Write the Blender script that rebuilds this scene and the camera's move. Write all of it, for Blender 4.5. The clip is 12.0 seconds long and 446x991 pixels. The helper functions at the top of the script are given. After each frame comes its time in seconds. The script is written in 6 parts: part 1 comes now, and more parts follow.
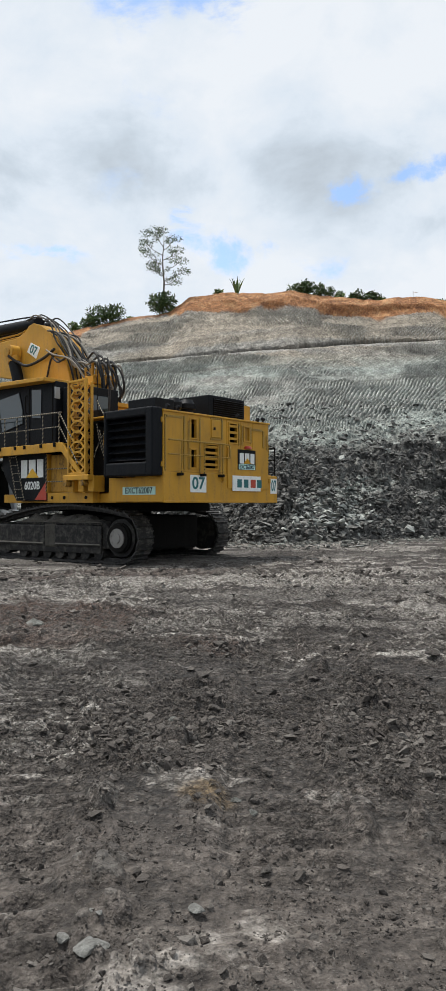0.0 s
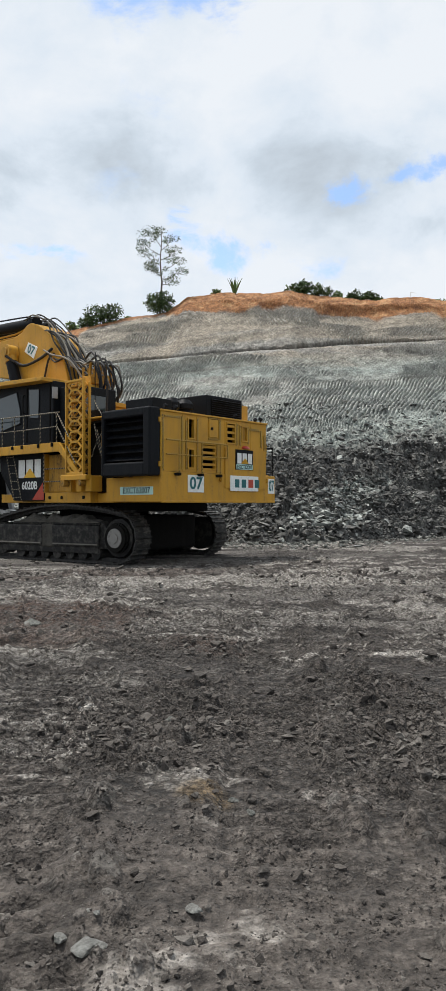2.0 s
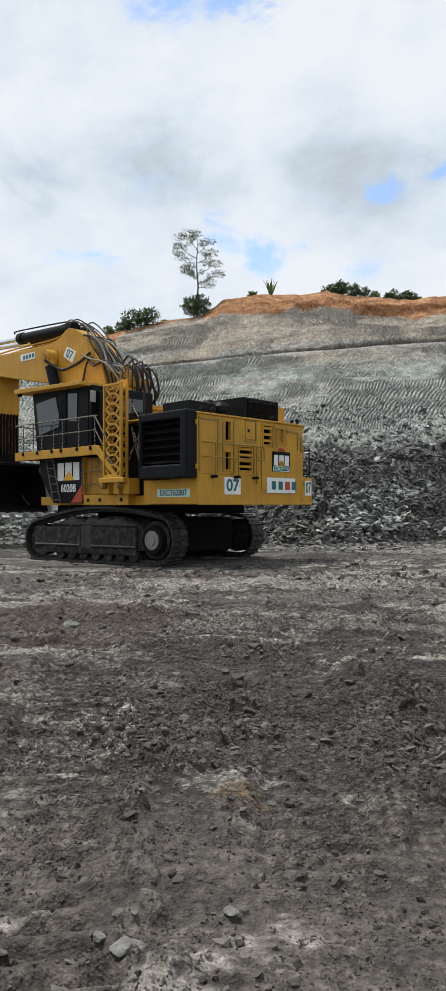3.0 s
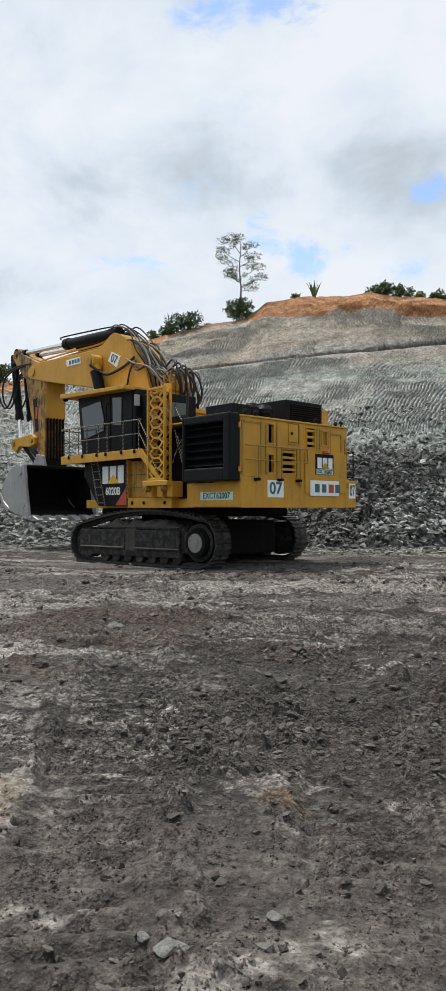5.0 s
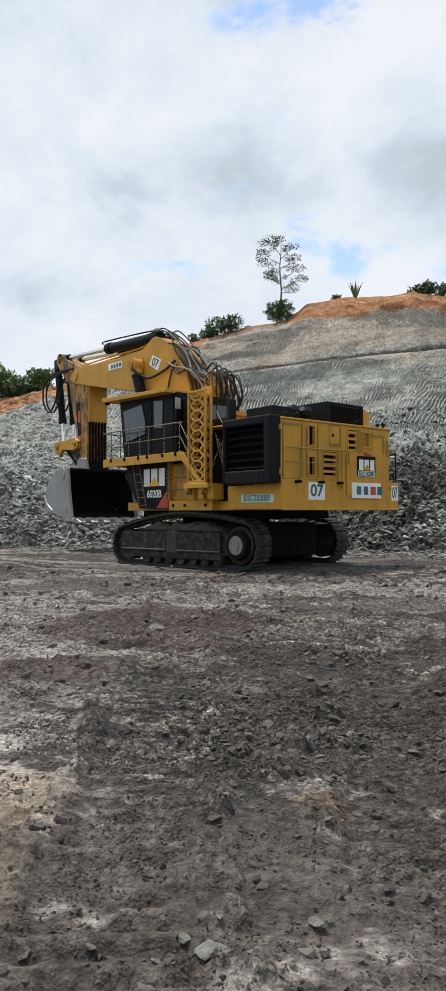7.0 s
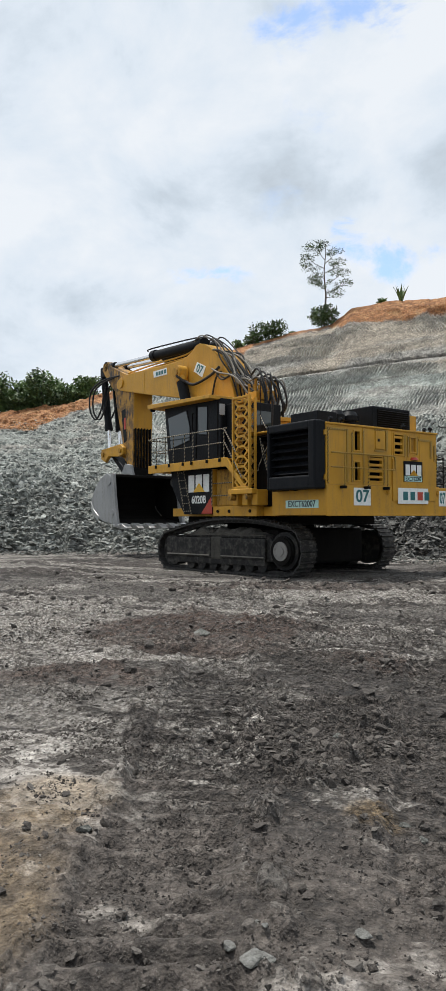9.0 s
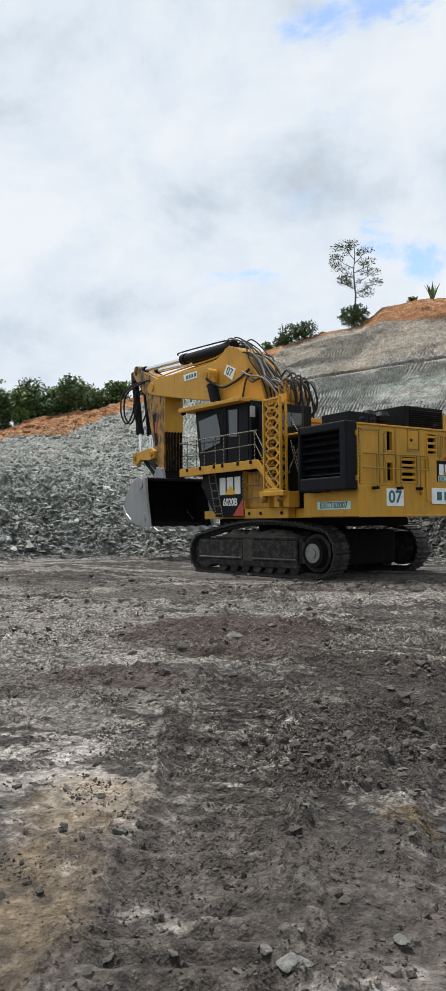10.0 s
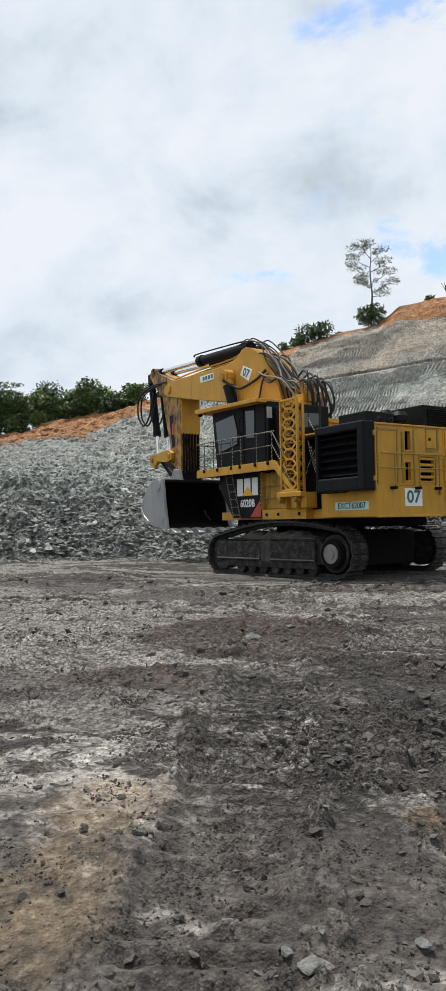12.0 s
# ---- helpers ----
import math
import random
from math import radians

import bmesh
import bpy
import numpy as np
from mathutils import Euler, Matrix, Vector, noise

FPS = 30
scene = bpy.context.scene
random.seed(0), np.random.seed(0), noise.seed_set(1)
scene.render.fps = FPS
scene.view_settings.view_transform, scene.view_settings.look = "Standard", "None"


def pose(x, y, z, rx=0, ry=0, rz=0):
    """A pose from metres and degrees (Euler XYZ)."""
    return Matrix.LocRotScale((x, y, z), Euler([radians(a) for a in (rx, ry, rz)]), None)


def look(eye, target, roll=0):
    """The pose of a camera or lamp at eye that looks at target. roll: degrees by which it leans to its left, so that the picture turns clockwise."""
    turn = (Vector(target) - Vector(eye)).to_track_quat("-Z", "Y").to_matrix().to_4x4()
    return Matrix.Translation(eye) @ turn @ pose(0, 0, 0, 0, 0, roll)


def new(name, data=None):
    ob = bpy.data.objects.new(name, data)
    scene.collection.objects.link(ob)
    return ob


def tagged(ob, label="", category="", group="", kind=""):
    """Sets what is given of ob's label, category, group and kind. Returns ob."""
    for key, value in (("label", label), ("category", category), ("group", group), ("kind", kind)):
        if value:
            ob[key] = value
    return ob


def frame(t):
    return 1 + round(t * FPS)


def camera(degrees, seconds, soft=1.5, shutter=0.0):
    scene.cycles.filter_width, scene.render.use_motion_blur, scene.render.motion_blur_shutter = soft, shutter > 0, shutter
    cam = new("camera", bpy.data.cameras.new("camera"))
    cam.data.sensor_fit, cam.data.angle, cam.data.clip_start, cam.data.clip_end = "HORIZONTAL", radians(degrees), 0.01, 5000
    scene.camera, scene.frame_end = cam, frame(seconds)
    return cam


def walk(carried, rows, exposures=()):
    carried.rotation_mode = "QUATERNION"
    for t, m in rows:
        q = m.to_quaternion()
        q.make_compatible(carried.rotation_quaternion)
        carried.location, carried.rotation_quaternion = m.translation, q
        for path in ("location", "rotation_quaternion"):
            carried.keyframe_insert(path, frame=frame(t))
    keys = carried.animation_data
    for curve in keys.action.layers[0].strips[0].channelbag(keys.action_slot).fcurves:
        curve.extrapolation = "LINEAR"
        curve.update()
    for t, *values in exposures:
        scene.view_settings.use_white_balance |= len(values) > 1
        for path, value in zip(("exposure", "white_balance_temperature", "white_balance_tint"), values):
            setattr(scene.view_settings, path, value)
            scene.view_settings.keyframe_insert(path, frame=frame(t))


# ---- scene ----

# The camera stands still at a standing person's height and pans to the left.
EYE = Vector((0.0, 0.0, 1.97))
cam = camera(34.78, 12.0, soft=0.9)

# seconds, yaw to the left, pitch up, lean to the left (degrees)
ROWS = (
    (0.0, -0.00, 0.66, -0.00),
    (0.5, -0.07, 0.66, -0.00),
    (1.0, -0.04, 0.66, 0.03),
    (1.5, -0.16, 0.66, 0.02),
    (2.0, -0.19, 0.66, 0.02),
    (2.5, 0.53, 0.69, -0.02),
    (3.0, 2.76, 0.83, -0.09),
    (3.2, 3.20, 0.84, -0.09),
    (4.8, 5.87, 1.06, -0.05),
    (5.0, 6.22, 1.07, -0.05),
    (5.5, 6.43, 1.08, -0.03),
    (6.0, 6.98, 1.13, -0.04),
    (6.5, 8.79, 1.22, -0.06),
    (6.7, 9.14, 1.24, -0.06),
    (8.3, 11.62, 1.46, -0.24),
    (8.5, 12.21, 1.49, -0.23),
    (9.0, 13.06, 1.74, -0.08),
    (9.5, 14.39, 1.88, -0.53),
    (10.0, 15.58, 1.95, -0.65),
    (10.5, 16.96, 2.02, -0.72),
    (11.0, 17.19, 2.05, -0.84),
    (11.5, 17.05, 2.04, -0.90),
    (12.0, 16.98, 2.07, -1.02),
)


def facing(yaw, pitch, lean):
    a, b = radians(yaw), radians(pitch)
    way = Vector((-math.sin(a) * math.cos(b), math.cos(a) * math.cos(b), math.sin(b)))
    return look(EYE, EYE + 10 * way, lean)


walk(cam, [(t, facing(a, b, c)) for t, a, b, c in ROWS])

# ---- daylight: bright broken cloud, a high veiled sun ----
SUN_HEIGHT, SUN_TURN = 68.0, 300.0  # degrees; turn clockwise from +y

world = bpy.data.worlds.new("daylight")
scene.world = world
world.use_nodes = True
wt = world.node_tree
wt.nodes.clear()


def wnode(kind, **values):
    n = wt.nodes.new(kind)
    for k, v in values.items():
        n.inputs[k].default_value = v
    return n


def wlink(a, b):
    wt.links.new(a, b)


sky = wt.nodes.new("ShaderNodeTexSky")
sky.sky_type = "NISHITA"
sky.sun_disc = False
sky.sun_elevation = radians(SUN_HEIGHT)
sky.sun_rotation = radians(SUN_TURN)
sky.dust_density = 0.6
sky.ozone_density = 3.0
sky_gain = wnode("ShaderNodeVectorMath")
sky_gain.operation = "SCALE"
sky_gain.inputs["Scale"].default_value = 0.24
wlink(sky.outputs[0], sky_gain.inputs[0])

tc = wt.nodes.new("ShaderNodeTexCoord")


def cloud_noise(place, stretch, scale, detail, rough, distort):
    mp = wt.nodes.new("ShaderNodeMapping")
    mp.inputs["Location"].default_value, mp.inputs["Scale"].default_value = place, stretch
    wlink(tc.outputs["Generated"], mp.inputs["Vector"])
    n = wnode("ShaderNodeTexNoise", Scale=scale, Detail=detail, Roughness=rough, Distortion=distort)
    wlink(mp.outputs[0], n.inputs["Vector"])
    return n.outputs["Fac"]


def wmath(op, a, b):
    n = wt.nodes.new("ShaderNodeMath")
    n.operation = op
    for i, v in enumerate((a, b)):
        if isinstance(v, (int, float)):
            n.inputs[i].default_value = v
        else:
            wlink(v, n.inputs[i])
    return n.outputs[0]


def wspan(fac, lo, hi, a=0.0, b=1.0):
    n = wt.nodes.new("ShaderNodeMapRange")
    n.interpolation_type = "SMOOTHSTEP"
    for k, v in (("From Min", lo), ("From Max", hi), ("To Min", a), ("To Max", b)):
        n.inputs[k].default_value = v
    wlink(fac, n.inputs["Value"])
    return n.outputs["Result"]


def sky_way(az, el):
    a, e = radians(az), radians(el)
    return (-math.sin(a) * math.cos(e), math.cos(a) * math.cos(e), math.sin(e))


puffs = cloud_noise((3.1, 0.4, 1.7), (1.0, 1.0, 1.5), 4.6, 12.0, 0.58, 0.25)
shade_n = cloud_noise((-1.3, 2.2, 0.6), (1.0, 1.0, 2.2), 2.3, 8.0, 0.52, 0.35)
wisp = cloud_noise((5.7, 1.2, 0.3), (1.0, 1.0, 1.8), 8.0, 10.0, 0.62, 0.4)
# a ragged shift of the sky's directions, for broken edges
frayed = wnode("ShaderNodeTexNoise", Scale=7.0, Detail=9.0, Roughness=0.62)
wlink(tc.outputs["Generated"], frayed.inputs["Vector"])
fray = wt.nodes.new("ShaderNodeVectorMath")
fray.operation = "MULTIPLY_ADD"
fray.inputs[1].default_value = (0.20, 0.20, 0.13)
fray.inputs[2].default_value = (-0.10, -0.10, -0.065)
wlink(frayed.outputs["Color"], fray.inputs[0])
bent = wt.nodes.new("ShaderNodeVectorMath")
bent.operation = "ADD"
wlink(tc.outputs["Generated"], bent.inputs[0])
wlink(fray.outputs[0], bent.inputs[1])


def sky_patch(rows):
    """Soft ragged patches of sky: bearing, height, width and height of each in degrees, and how strong."""
    total = None
    for az, el, wide, high, much in rows:
        off = wt.nodes.new("ShaderNodeVectorMath")
        off.operation = "SUBTRACT"
        off.inputs[1].default_value = sky_way(az, el)
        wlink(bent.outputs[0], off.inputs[0])
        sc = wt.nodes.new("ShaderNodeVectorMath")
        sc.operation = "MULTIPLY"
        w, h = 1 / radians(wide), 1 / radians(high)
        sc.inputs[1].default_value = (w, w, h)
        wlink(off.outputs[0], sc.inputs[0])
        ln = wt.nodes.new("ShaderNodeVectorMath")
        ln.operation = "LENGTH"
        wlink(sc.outputs[0], ln.inputs[0])
        here = wspan(ln.outputs["Value"], 0.0, 1.0, much, 0.0)
        total = here if total is None else wmath("MAXIMUM", total, here)
    return total


# breaks in the cloud where the blue shows, and the grey undersides of the larger clouds
gap = sky_patch(((-10.2, 24.1, 3.6, 2.0, 1.0), (-14.8, 24.8, 3.6, 1.4, 0.85), (1.2, 19.8, 3.4, 2.4, 0.75), (2.6, 21.2, 3.6, 2.2, 1.0), (14.2, 18.2, 5.5, 1.7, 0.85), (1.6, 35.6, 6.0, 2.0, 1.0), (7.6, 34.8, 5.5, 2.4, 0.72), (6.0, 30.0, 5.5, 4.5, 0.45), (-9.0, 18.6, 8.0, 2.0, 0.55), (-2.5, 20.4, 2.0, 1.4, 0.7), (9.0, 26.0, 4.0, 4.0, 0.3)))
grey_part = sky_patch(((26.2, 21.6, 4.5, 3.4, 1.0), (24.5, 17.0, 6.0, 2.2, 0.9), (-1.5, 22.6, 3.5, 2.4, 0.35), (-16.5, 27.5, 4.0, 6.0, 0.7), (-16.5, 20.3, 4.0, 2.0, 0.8), (30.0, 13.5, 9.0, 3.0, 0.6), (-4.5, 29.5, 6.0, 3.5, 0.4)))
loose = wmath("MULTIPLY", gap, wmath("ADD", 0.42, wmath("MULTIPLY", wmath("SUBTRACT", 0.5, wisp), 4.2)))
clear = wspan(loose, 0.06, 0.60, 0.02, 0.85)
tone = wmath("ADD", wmath("MULTIPLY", puffs, 0.65), wmath("MULTIPLY", shade_n, 0.35))
tone = wmath("SUBTRACT", wmath("ADD", tone, 0.035), wmath("MULTIPLY", grey_part, 0.08))
cloud_ramp = wt.nodes.new("ShaderNodeValToRGB")
els = cloud_ramp.color_ramp.elements
els[0].position, els[0].color = 0.36, (0.50, 0.56, 0.62, 1)
els[1].position, els[1].color = 0.60, (0.86, 0.90, 0.945, 1)
els.new(0.44).color = (0.63, 0.71, 0.79, 1)
els.new(0.50).color = (0.745, 0.82, 0.90, 1)
wlink(tone, cloud_ramp.inputs["Fac"])
mix = wt.nodes.new("ShaderNodeMix")
mix.data_type = "RGBA"
col = {i.name: i for i in mix.inputs if i.type == "RGBA"}
wlink(clear, mix.inputs["Factor"])
wlink(cloud_ramp.outputs[0], col["A"])
wlink(sky_gain.outputs[0], col["B"])
bg = wnode("ShaderNodeBackground", Strength=1.0)
wlink([o for o in mix.outputs if o.type == "RGBA"][0], bg.inputs["Color"])
wlink(bg.outputs[0], wt.nodes.new("ShaderNodeOutputWorld").inputs["Surface"])

sun_data = bpy.data.lights.new("sun", "SUN")
sun_data.energy, sun_data.angle, sun_data.color = 5.0, radians(2.0), (1.0, 0.965, 0.91)
sun = new("sun", sun_data)
_a, _e = radians(SUN_TURN), radians(SUN_HEIGHT)
sun.matrix_world = look(80 * Vector((math.sin(_a) * math.cos(_e), math.cos(_a) * math.cos(_e), math.sin(_e))), (0, 0, 0))


# ---- materials ----
class Mat:
    """A node material with short ways to build it."""

    def __init__(self, name, rough=0.6, metal=0.0):
        self.m = bpy.data.materials.new(name)
        self.m.use_nodes = True
        self.t = self.m.node_tree
        self.b = self.t.nodes["Principled BSDF"]
        self.b.inputs["Roughness"].default_value = rough
        self.b.inputs["Metallic"].default_value = metal
        self.pos = self.t.nodes.new("ShaderNodeTexCoord").outputs["Object"]

    def put(self, a, b):
        self.t.links.new(a, b)

    def noise(self, scale, detail=6.0, rough=0.55, stretch=None, distort=0.0):
        n = self.t.nodes.new("ShaderNodeTexNoise")
        for k, v in (("Scale", scale), ("Detail", detail), ("Roughness", rough), ("Distortion", distort)):
            n.inputs[k].default_value = v
        if stretch:
            mp = self.t.nodes.new("ShaderNodeMapping")
            mp.inputs["Scale"].default_value = stretch
            self.put(self.pos, mp.inputs["Vector"])
            self.put(mp.outputs[0], n.inputs["Vector"])
        else:
            self.put(self.pos, n.inputs["Vector"])
        return n.outputs["Fac"]

    def cells(self, scale, stretch=(1, 1, 1), feature="F1"):
        n = self.t.nodes.new("ShaderNodeTexVoronoi")
        n.feature = feature
        n.inputs["Scale"].default_value = scale
        mp = self.t.nodes.new("ShaderNodeMapping")
        mp.inputs["Scale"].default_value = stretch
        self.put(self.pos, mp.inputs["Vector"])
        self.put(mp.outputs[0], n.inputs["Vector"])
        return n.outputs["Distance"]

    def ramp(self, fac, stops):
        r = self.t.nodes.new("ShaderNodeValToRGB")
        els = r.color_ramp.elements
        els[0].position, els[1].position = stops[0][0], stops[-1][0]
        for e, s in ((els[0], stops[0]), (els[1], stops[-1])):
            e.color = (*s[1], 1)
        for s in stops[1:-1]:
            els.new(s[0]).color = (*s[1], 1)
        self.put(fac, r.inputs["Fac"])
        return r.outputs[0]

    def span(self, fac, lo, hi, a=0.0, b=1.0):
        r = self.t.nodes.new("ShaderNodeMapRange")
        for k, v in (("From Min", lo), ("From Max", hi), ("To Min", a), ("To Max", b)):
            r.inputs[k].default_value = v
        self.put(fac, r.inputs["Value"])
        return r.outputs["Result"]

    def math(self, op, a, b):
        n = self.t.nodes.new("ShaderNodeMath")
        n.operation = op
        for i, v in enumerate((a, b)):
            if isinstance(v, (int, float)):
                n.inputs[i].default_value = v
            else:
                self.put(v, n.inputs[i])
        return n.outputs[0]

    def mixed(self, fac, a, b, kind="MIX"):
        n = self.t.nodes.new("ShaderNodeMix")
        n.data_type, n.blend_type = "RGBA", kind
        for k, v in (("Factor", fac), ("A", a), ("B", b)):
            s = [i for i in n.inputs if i.name == k and (k == "Factor" and i.type == "VALUE" or k != "Factor" and i.type == "RGBA")][0]
            if isinstance(v, tuple):
                s.default_value = (*v, 1)
            elif isinstance(v, (int, float)):
                s.default_value = v
            else:
                self.put(v, s)
        return [o for o in n.outputs if o.type == "RGBA"][0]

    def attr(self, name):
        n = self.t.nodes.new("ShaderNodeAttribute")
        n.attribute_name = name
        return n.outputs["Fac"]

    def rand(self):
        return self.t.nodes.new("ShaderNodeObjectInfo").outputs["Random"]

    def island(self):
        return self.t.nodes.new("ShaderNodeNewGeometry").outputs["Random Per Island"]

    def colour(self, c):
        if isinstance(c, tuple):
            self.b.inputs["Base Color"].default_value = (*c, 1)
        else:
            self.put(c, self.b.inputs["Base Color"])
        return self

    def rough(self, fac):
        self.put(fac, self.b.inputs["Roughness"])
        return self

    def bump(self, fac, strength=0.4, distance=0.02):
        n = self.t.nodes.new("ShaderNodeBump")
        n.inputs["Strength"].default_value, n.inputs["Distance"].default_value = strength, distance
        self.put(fac, n.inputs["Height"])
        self.put(n.outputs[0], self.b.inputs["Normal"])
        return self


def painted(name, base, dirt=(0.10, 0.085, 0.065), amount=0.35, rough=0.45, metal=0.0, gloss=0.3):
    """Machine paint: faint mottling, dust film and scuffs."""
    k = Mat(name, rough, metal)
    big, fine = k.noise(0.9, 5), k.noise(14.0, 8, 0.65)
    streak = k.noise(5.0, 6, 0.6, (1.0, 1.0, 0.16))
    shade = k.ramp(big, ((0.3, tuple(c * 0.86 for c in base)), (0.7, tuple(min(c * 1.08, 1) for c in base))))
    film = k.math("MULTIPLY", k.span(streak, 0.48, 0.78), k.span(fine, 0.35, 0.7))
    k.colour(k.mixed(k.math("MULTIPLY", film, amount * 2), shade, dirt))
    k.rough(k.span(fine, 0.3, 0.7, rough - 0.08, rough + 0.22))
    k.bump(fine, 0.06, 0.004)
    k.b.inputs["Specular IOR Level"].default_value = gloss
    return k.m


yellow = painted("machine_yellow", (0.50, 0.262, 0.026), amount=0.42)
black = painted("machine_black", (0.0055, 0.0068, 0.009), (0.03, 0.028, 0.025), 0.22, 0.48, 0.0, 0.12)


# ---- ground and quarry face ----
def lattice(ix, iy, seed):
    h = (ix.astype(np.int64) * 374761393 + iy.astype(np.int64) * 668265263 + seed * 1274126177) & 0xFFFFFFFF
    h = ((h ^ (h >> 13)) * 1274126177) & 0xFFFFFFFF
    return ((h ^ (h >> 16)) & 0xFFFF) / 65535.0


def vnoise(x, y, seed=0):
    ix, iy = np.floor(x), np.floor(y)
    fx, fy = x - ix, y - iy
    fx, fy = fx * fx * (3 - 2 * fx), fy * fy * (3 - 2 * fy)
    a, b = lattice(ix, iy, seed), lattice(ix + 1, iy, seed)
    c, d = lattice(ix, iy + 1, seed), lattice(ix + 1, iy + 1, seed)
    return (a + (b - a) * fx) * (1 - fy) + (c + (d - c) * fx) * fy


def fbm(x, y, octaves=4, seed=0, gain=0.5):
    total, amp, norm = 0.0, 1.0, 0.0
    for k in range(octaves):
        total = total + amp * vnoise(x * 2.03**k + 17.3 * k, y * 2.03**k - 9.1 * k, seed + k)
        norm += amp
        amp *= gain
    return total / norm


def smooth(a, b, x):
    t = np.clip((x - a) / (b - a), 0, 1)
    return t * t * (3 - 2 * t)


def grid_mesh(name, P, wrap=False, soft=True):
    """A mesh from a grid of points P[rows, columns, 3]."""
    nr, nc = P.shape[:2]
    idx = np.arange(nr * nc).reshape(nr, nc)
    if wrap:
        idx = np.concatenate([idx, idx[:, :1]], 1)
    q = np.stack([idx[:-1, :-1], idx[:-1, 1:], idx[1:, 1:], idx[1:, :-1]], -1).reshape(-1, 4)
    me = bpy.data.meshes.new(name)
    me.vertices.add(nr * nc)
    me.vertices.foreach_set("co", P.reshape(-1).astype(np.float32))
    me.loops.add(q.size)
    me.loops.foreach_set("vertex_index", q.reshape(-1).astype(np.int32))
    me.polygons.add(len(q))
    me.polygons.foreach_set("loop_start", np.arange(0, q.size, 4, dtype=np.int32))
    me.update(calc_edges=True)
    me.polygons.foreach_set("use_smooth", np.full(len(q), soft))
    return me


def mask(me, name, values):
    me.attributes.new(name, "FLOAT", "POINT").data.foreach_set("value", np.clip(values, 0, 1).reshape(-1).astype(np.float32))


def spot(x, y, az, r, wide, deep, seed):
    """A soft, ragged patch on the ground at bearing az (degrees to the left) and distance r."""
    a = radians(az)
    px, py = -r * math.sin(a), r * math.cos(a)
    d = np.hypot((x - px) / wide, (y - py) / deep) + 0.9 * (fbm(x * 1.7, y * 1.7, 4, seed) - 0.5)
    return 1 - smooth(0.55, 1.1, d)


def lane(x, y, a, b, half):
    """How far inside a wheel or crawler lane from a to b a place lies, and the way along it."""
    ax, ay, bx, by = *a, *b
    n = math.hypot(bx - ax, by - ay)
    ux, uy = (bx - ax) / n, (by - ay) / n
    along, off = (x - ax) * ux + (y - ay) * uy, -(x - ax) * uy + (y - ay) * ux
    off = off + 0.35 * (fbm(x * 0.8, y * 0.8, 3, 71) - 0.5)
    return (1 - smooth(half * 0.75, half, np.abs(off))) * smooth(-0.5, 0.5, along) * (1 - smooth(n - 1, n, along)), along, off


LANES = (((-0.75, 1.5), (-2.45, 10.0), 0.48), ((0.3, 3.6), (0.7, 11.0), 0.45), ((1.5, 2.0), (1.9, 5.5), 0.5), ((-5.0, 6.0), (-5.2, 22.0), 0.8), ((-9.0, 15.5), (9.0, 17.5), 0.7), ((-12.0, 19.0), (8.0, 13.0), 0.7))


def lumps(x, y, size, share, seed):
    """Separate lumps of dirt: height over the floor (in metres), and a tone of its own for each lump."""
    u, v = x / size, y / size
    iu, iv = np.floor(u), np.floor(v)
    best, tone = np.zeros_like(x), np.zeros_like(x)
    for du in (-1, 0, 1):
        for dv in (-1, 0, 1):
            a, b = iu + du, iv + dv
            here = lattice(a, b, seed + 4) < share
            cx, cy = a + 0.15 + 0.7 * lattice(a, b, seed), b + 0.15 + 0.7 * lattice(a, b, seed + 1)
            rad = 0.22 + 0.42 * lattice(a, b, seed + 2) ** 2
            slant = 0.5 * (lattice(a, b, seed + 5) - 0.5)
            dx, dy = u - cx, v - cy
            turn = lattice(a, b, seed + 6) * 3.1
            p, q = dx * np.cos(turn) + dy * np.sin(turn), dy * np.cos(turn) - dx * np.sin(turn)
            d = np.maximum(np.abs(p) * 1.15, np.abs(q)) * 0.55 + np.hypot(p, q) * 0.45
            h = np.clip((rad - d) * 2.3, 0, 0.6 * rad) * (1 + slant * p / rad) * size * here
            tone = np.where(h > best, lattice(a, b, seed + 3), tone)
            best = np.maximum(best, h)
    return best, tone


def churned(x, y):
    c = 0.6 * smooth(0.56, 0.68, fbm(x * 0.55, y * 0.75, 3, 23))
    c = np.maximum(c, np.maximum(spot(x, y, 6.5, 6.5, 1.1, 1.7, 24), spot(x, y, -12.0, 6.4, 0.95, 2.1, 25)))
    c = np.maximum(c, 0.7 * spot(x, y, 1.0, 9.6, 1.0, 0.8, 26))
    r = np.hypot(x, y)
    trodden = smooth(12.5, 17.5, np.degrees(np.arctan2(-x, np.maximum(y, 0.01))) + 5 * (fbm(x * 0.8, y * 0.8, 3, 21) - 0.5)) * (1 - smooth(9.5, 13, r))
    return c * smooth(3.6, 5.4, r) * (1 - 0.85 * trodden)


def ridges(x, y):
    """Low ragged ridges left by crawlers, mostly across the line of sight."""
    n = fbm(x * 0.45 + 0.25 * y, y * 1.7, 5, 27, 0.55)
    return np.clip(1 - np.abs(2 * n - 1) * 2.2, 0, 1)


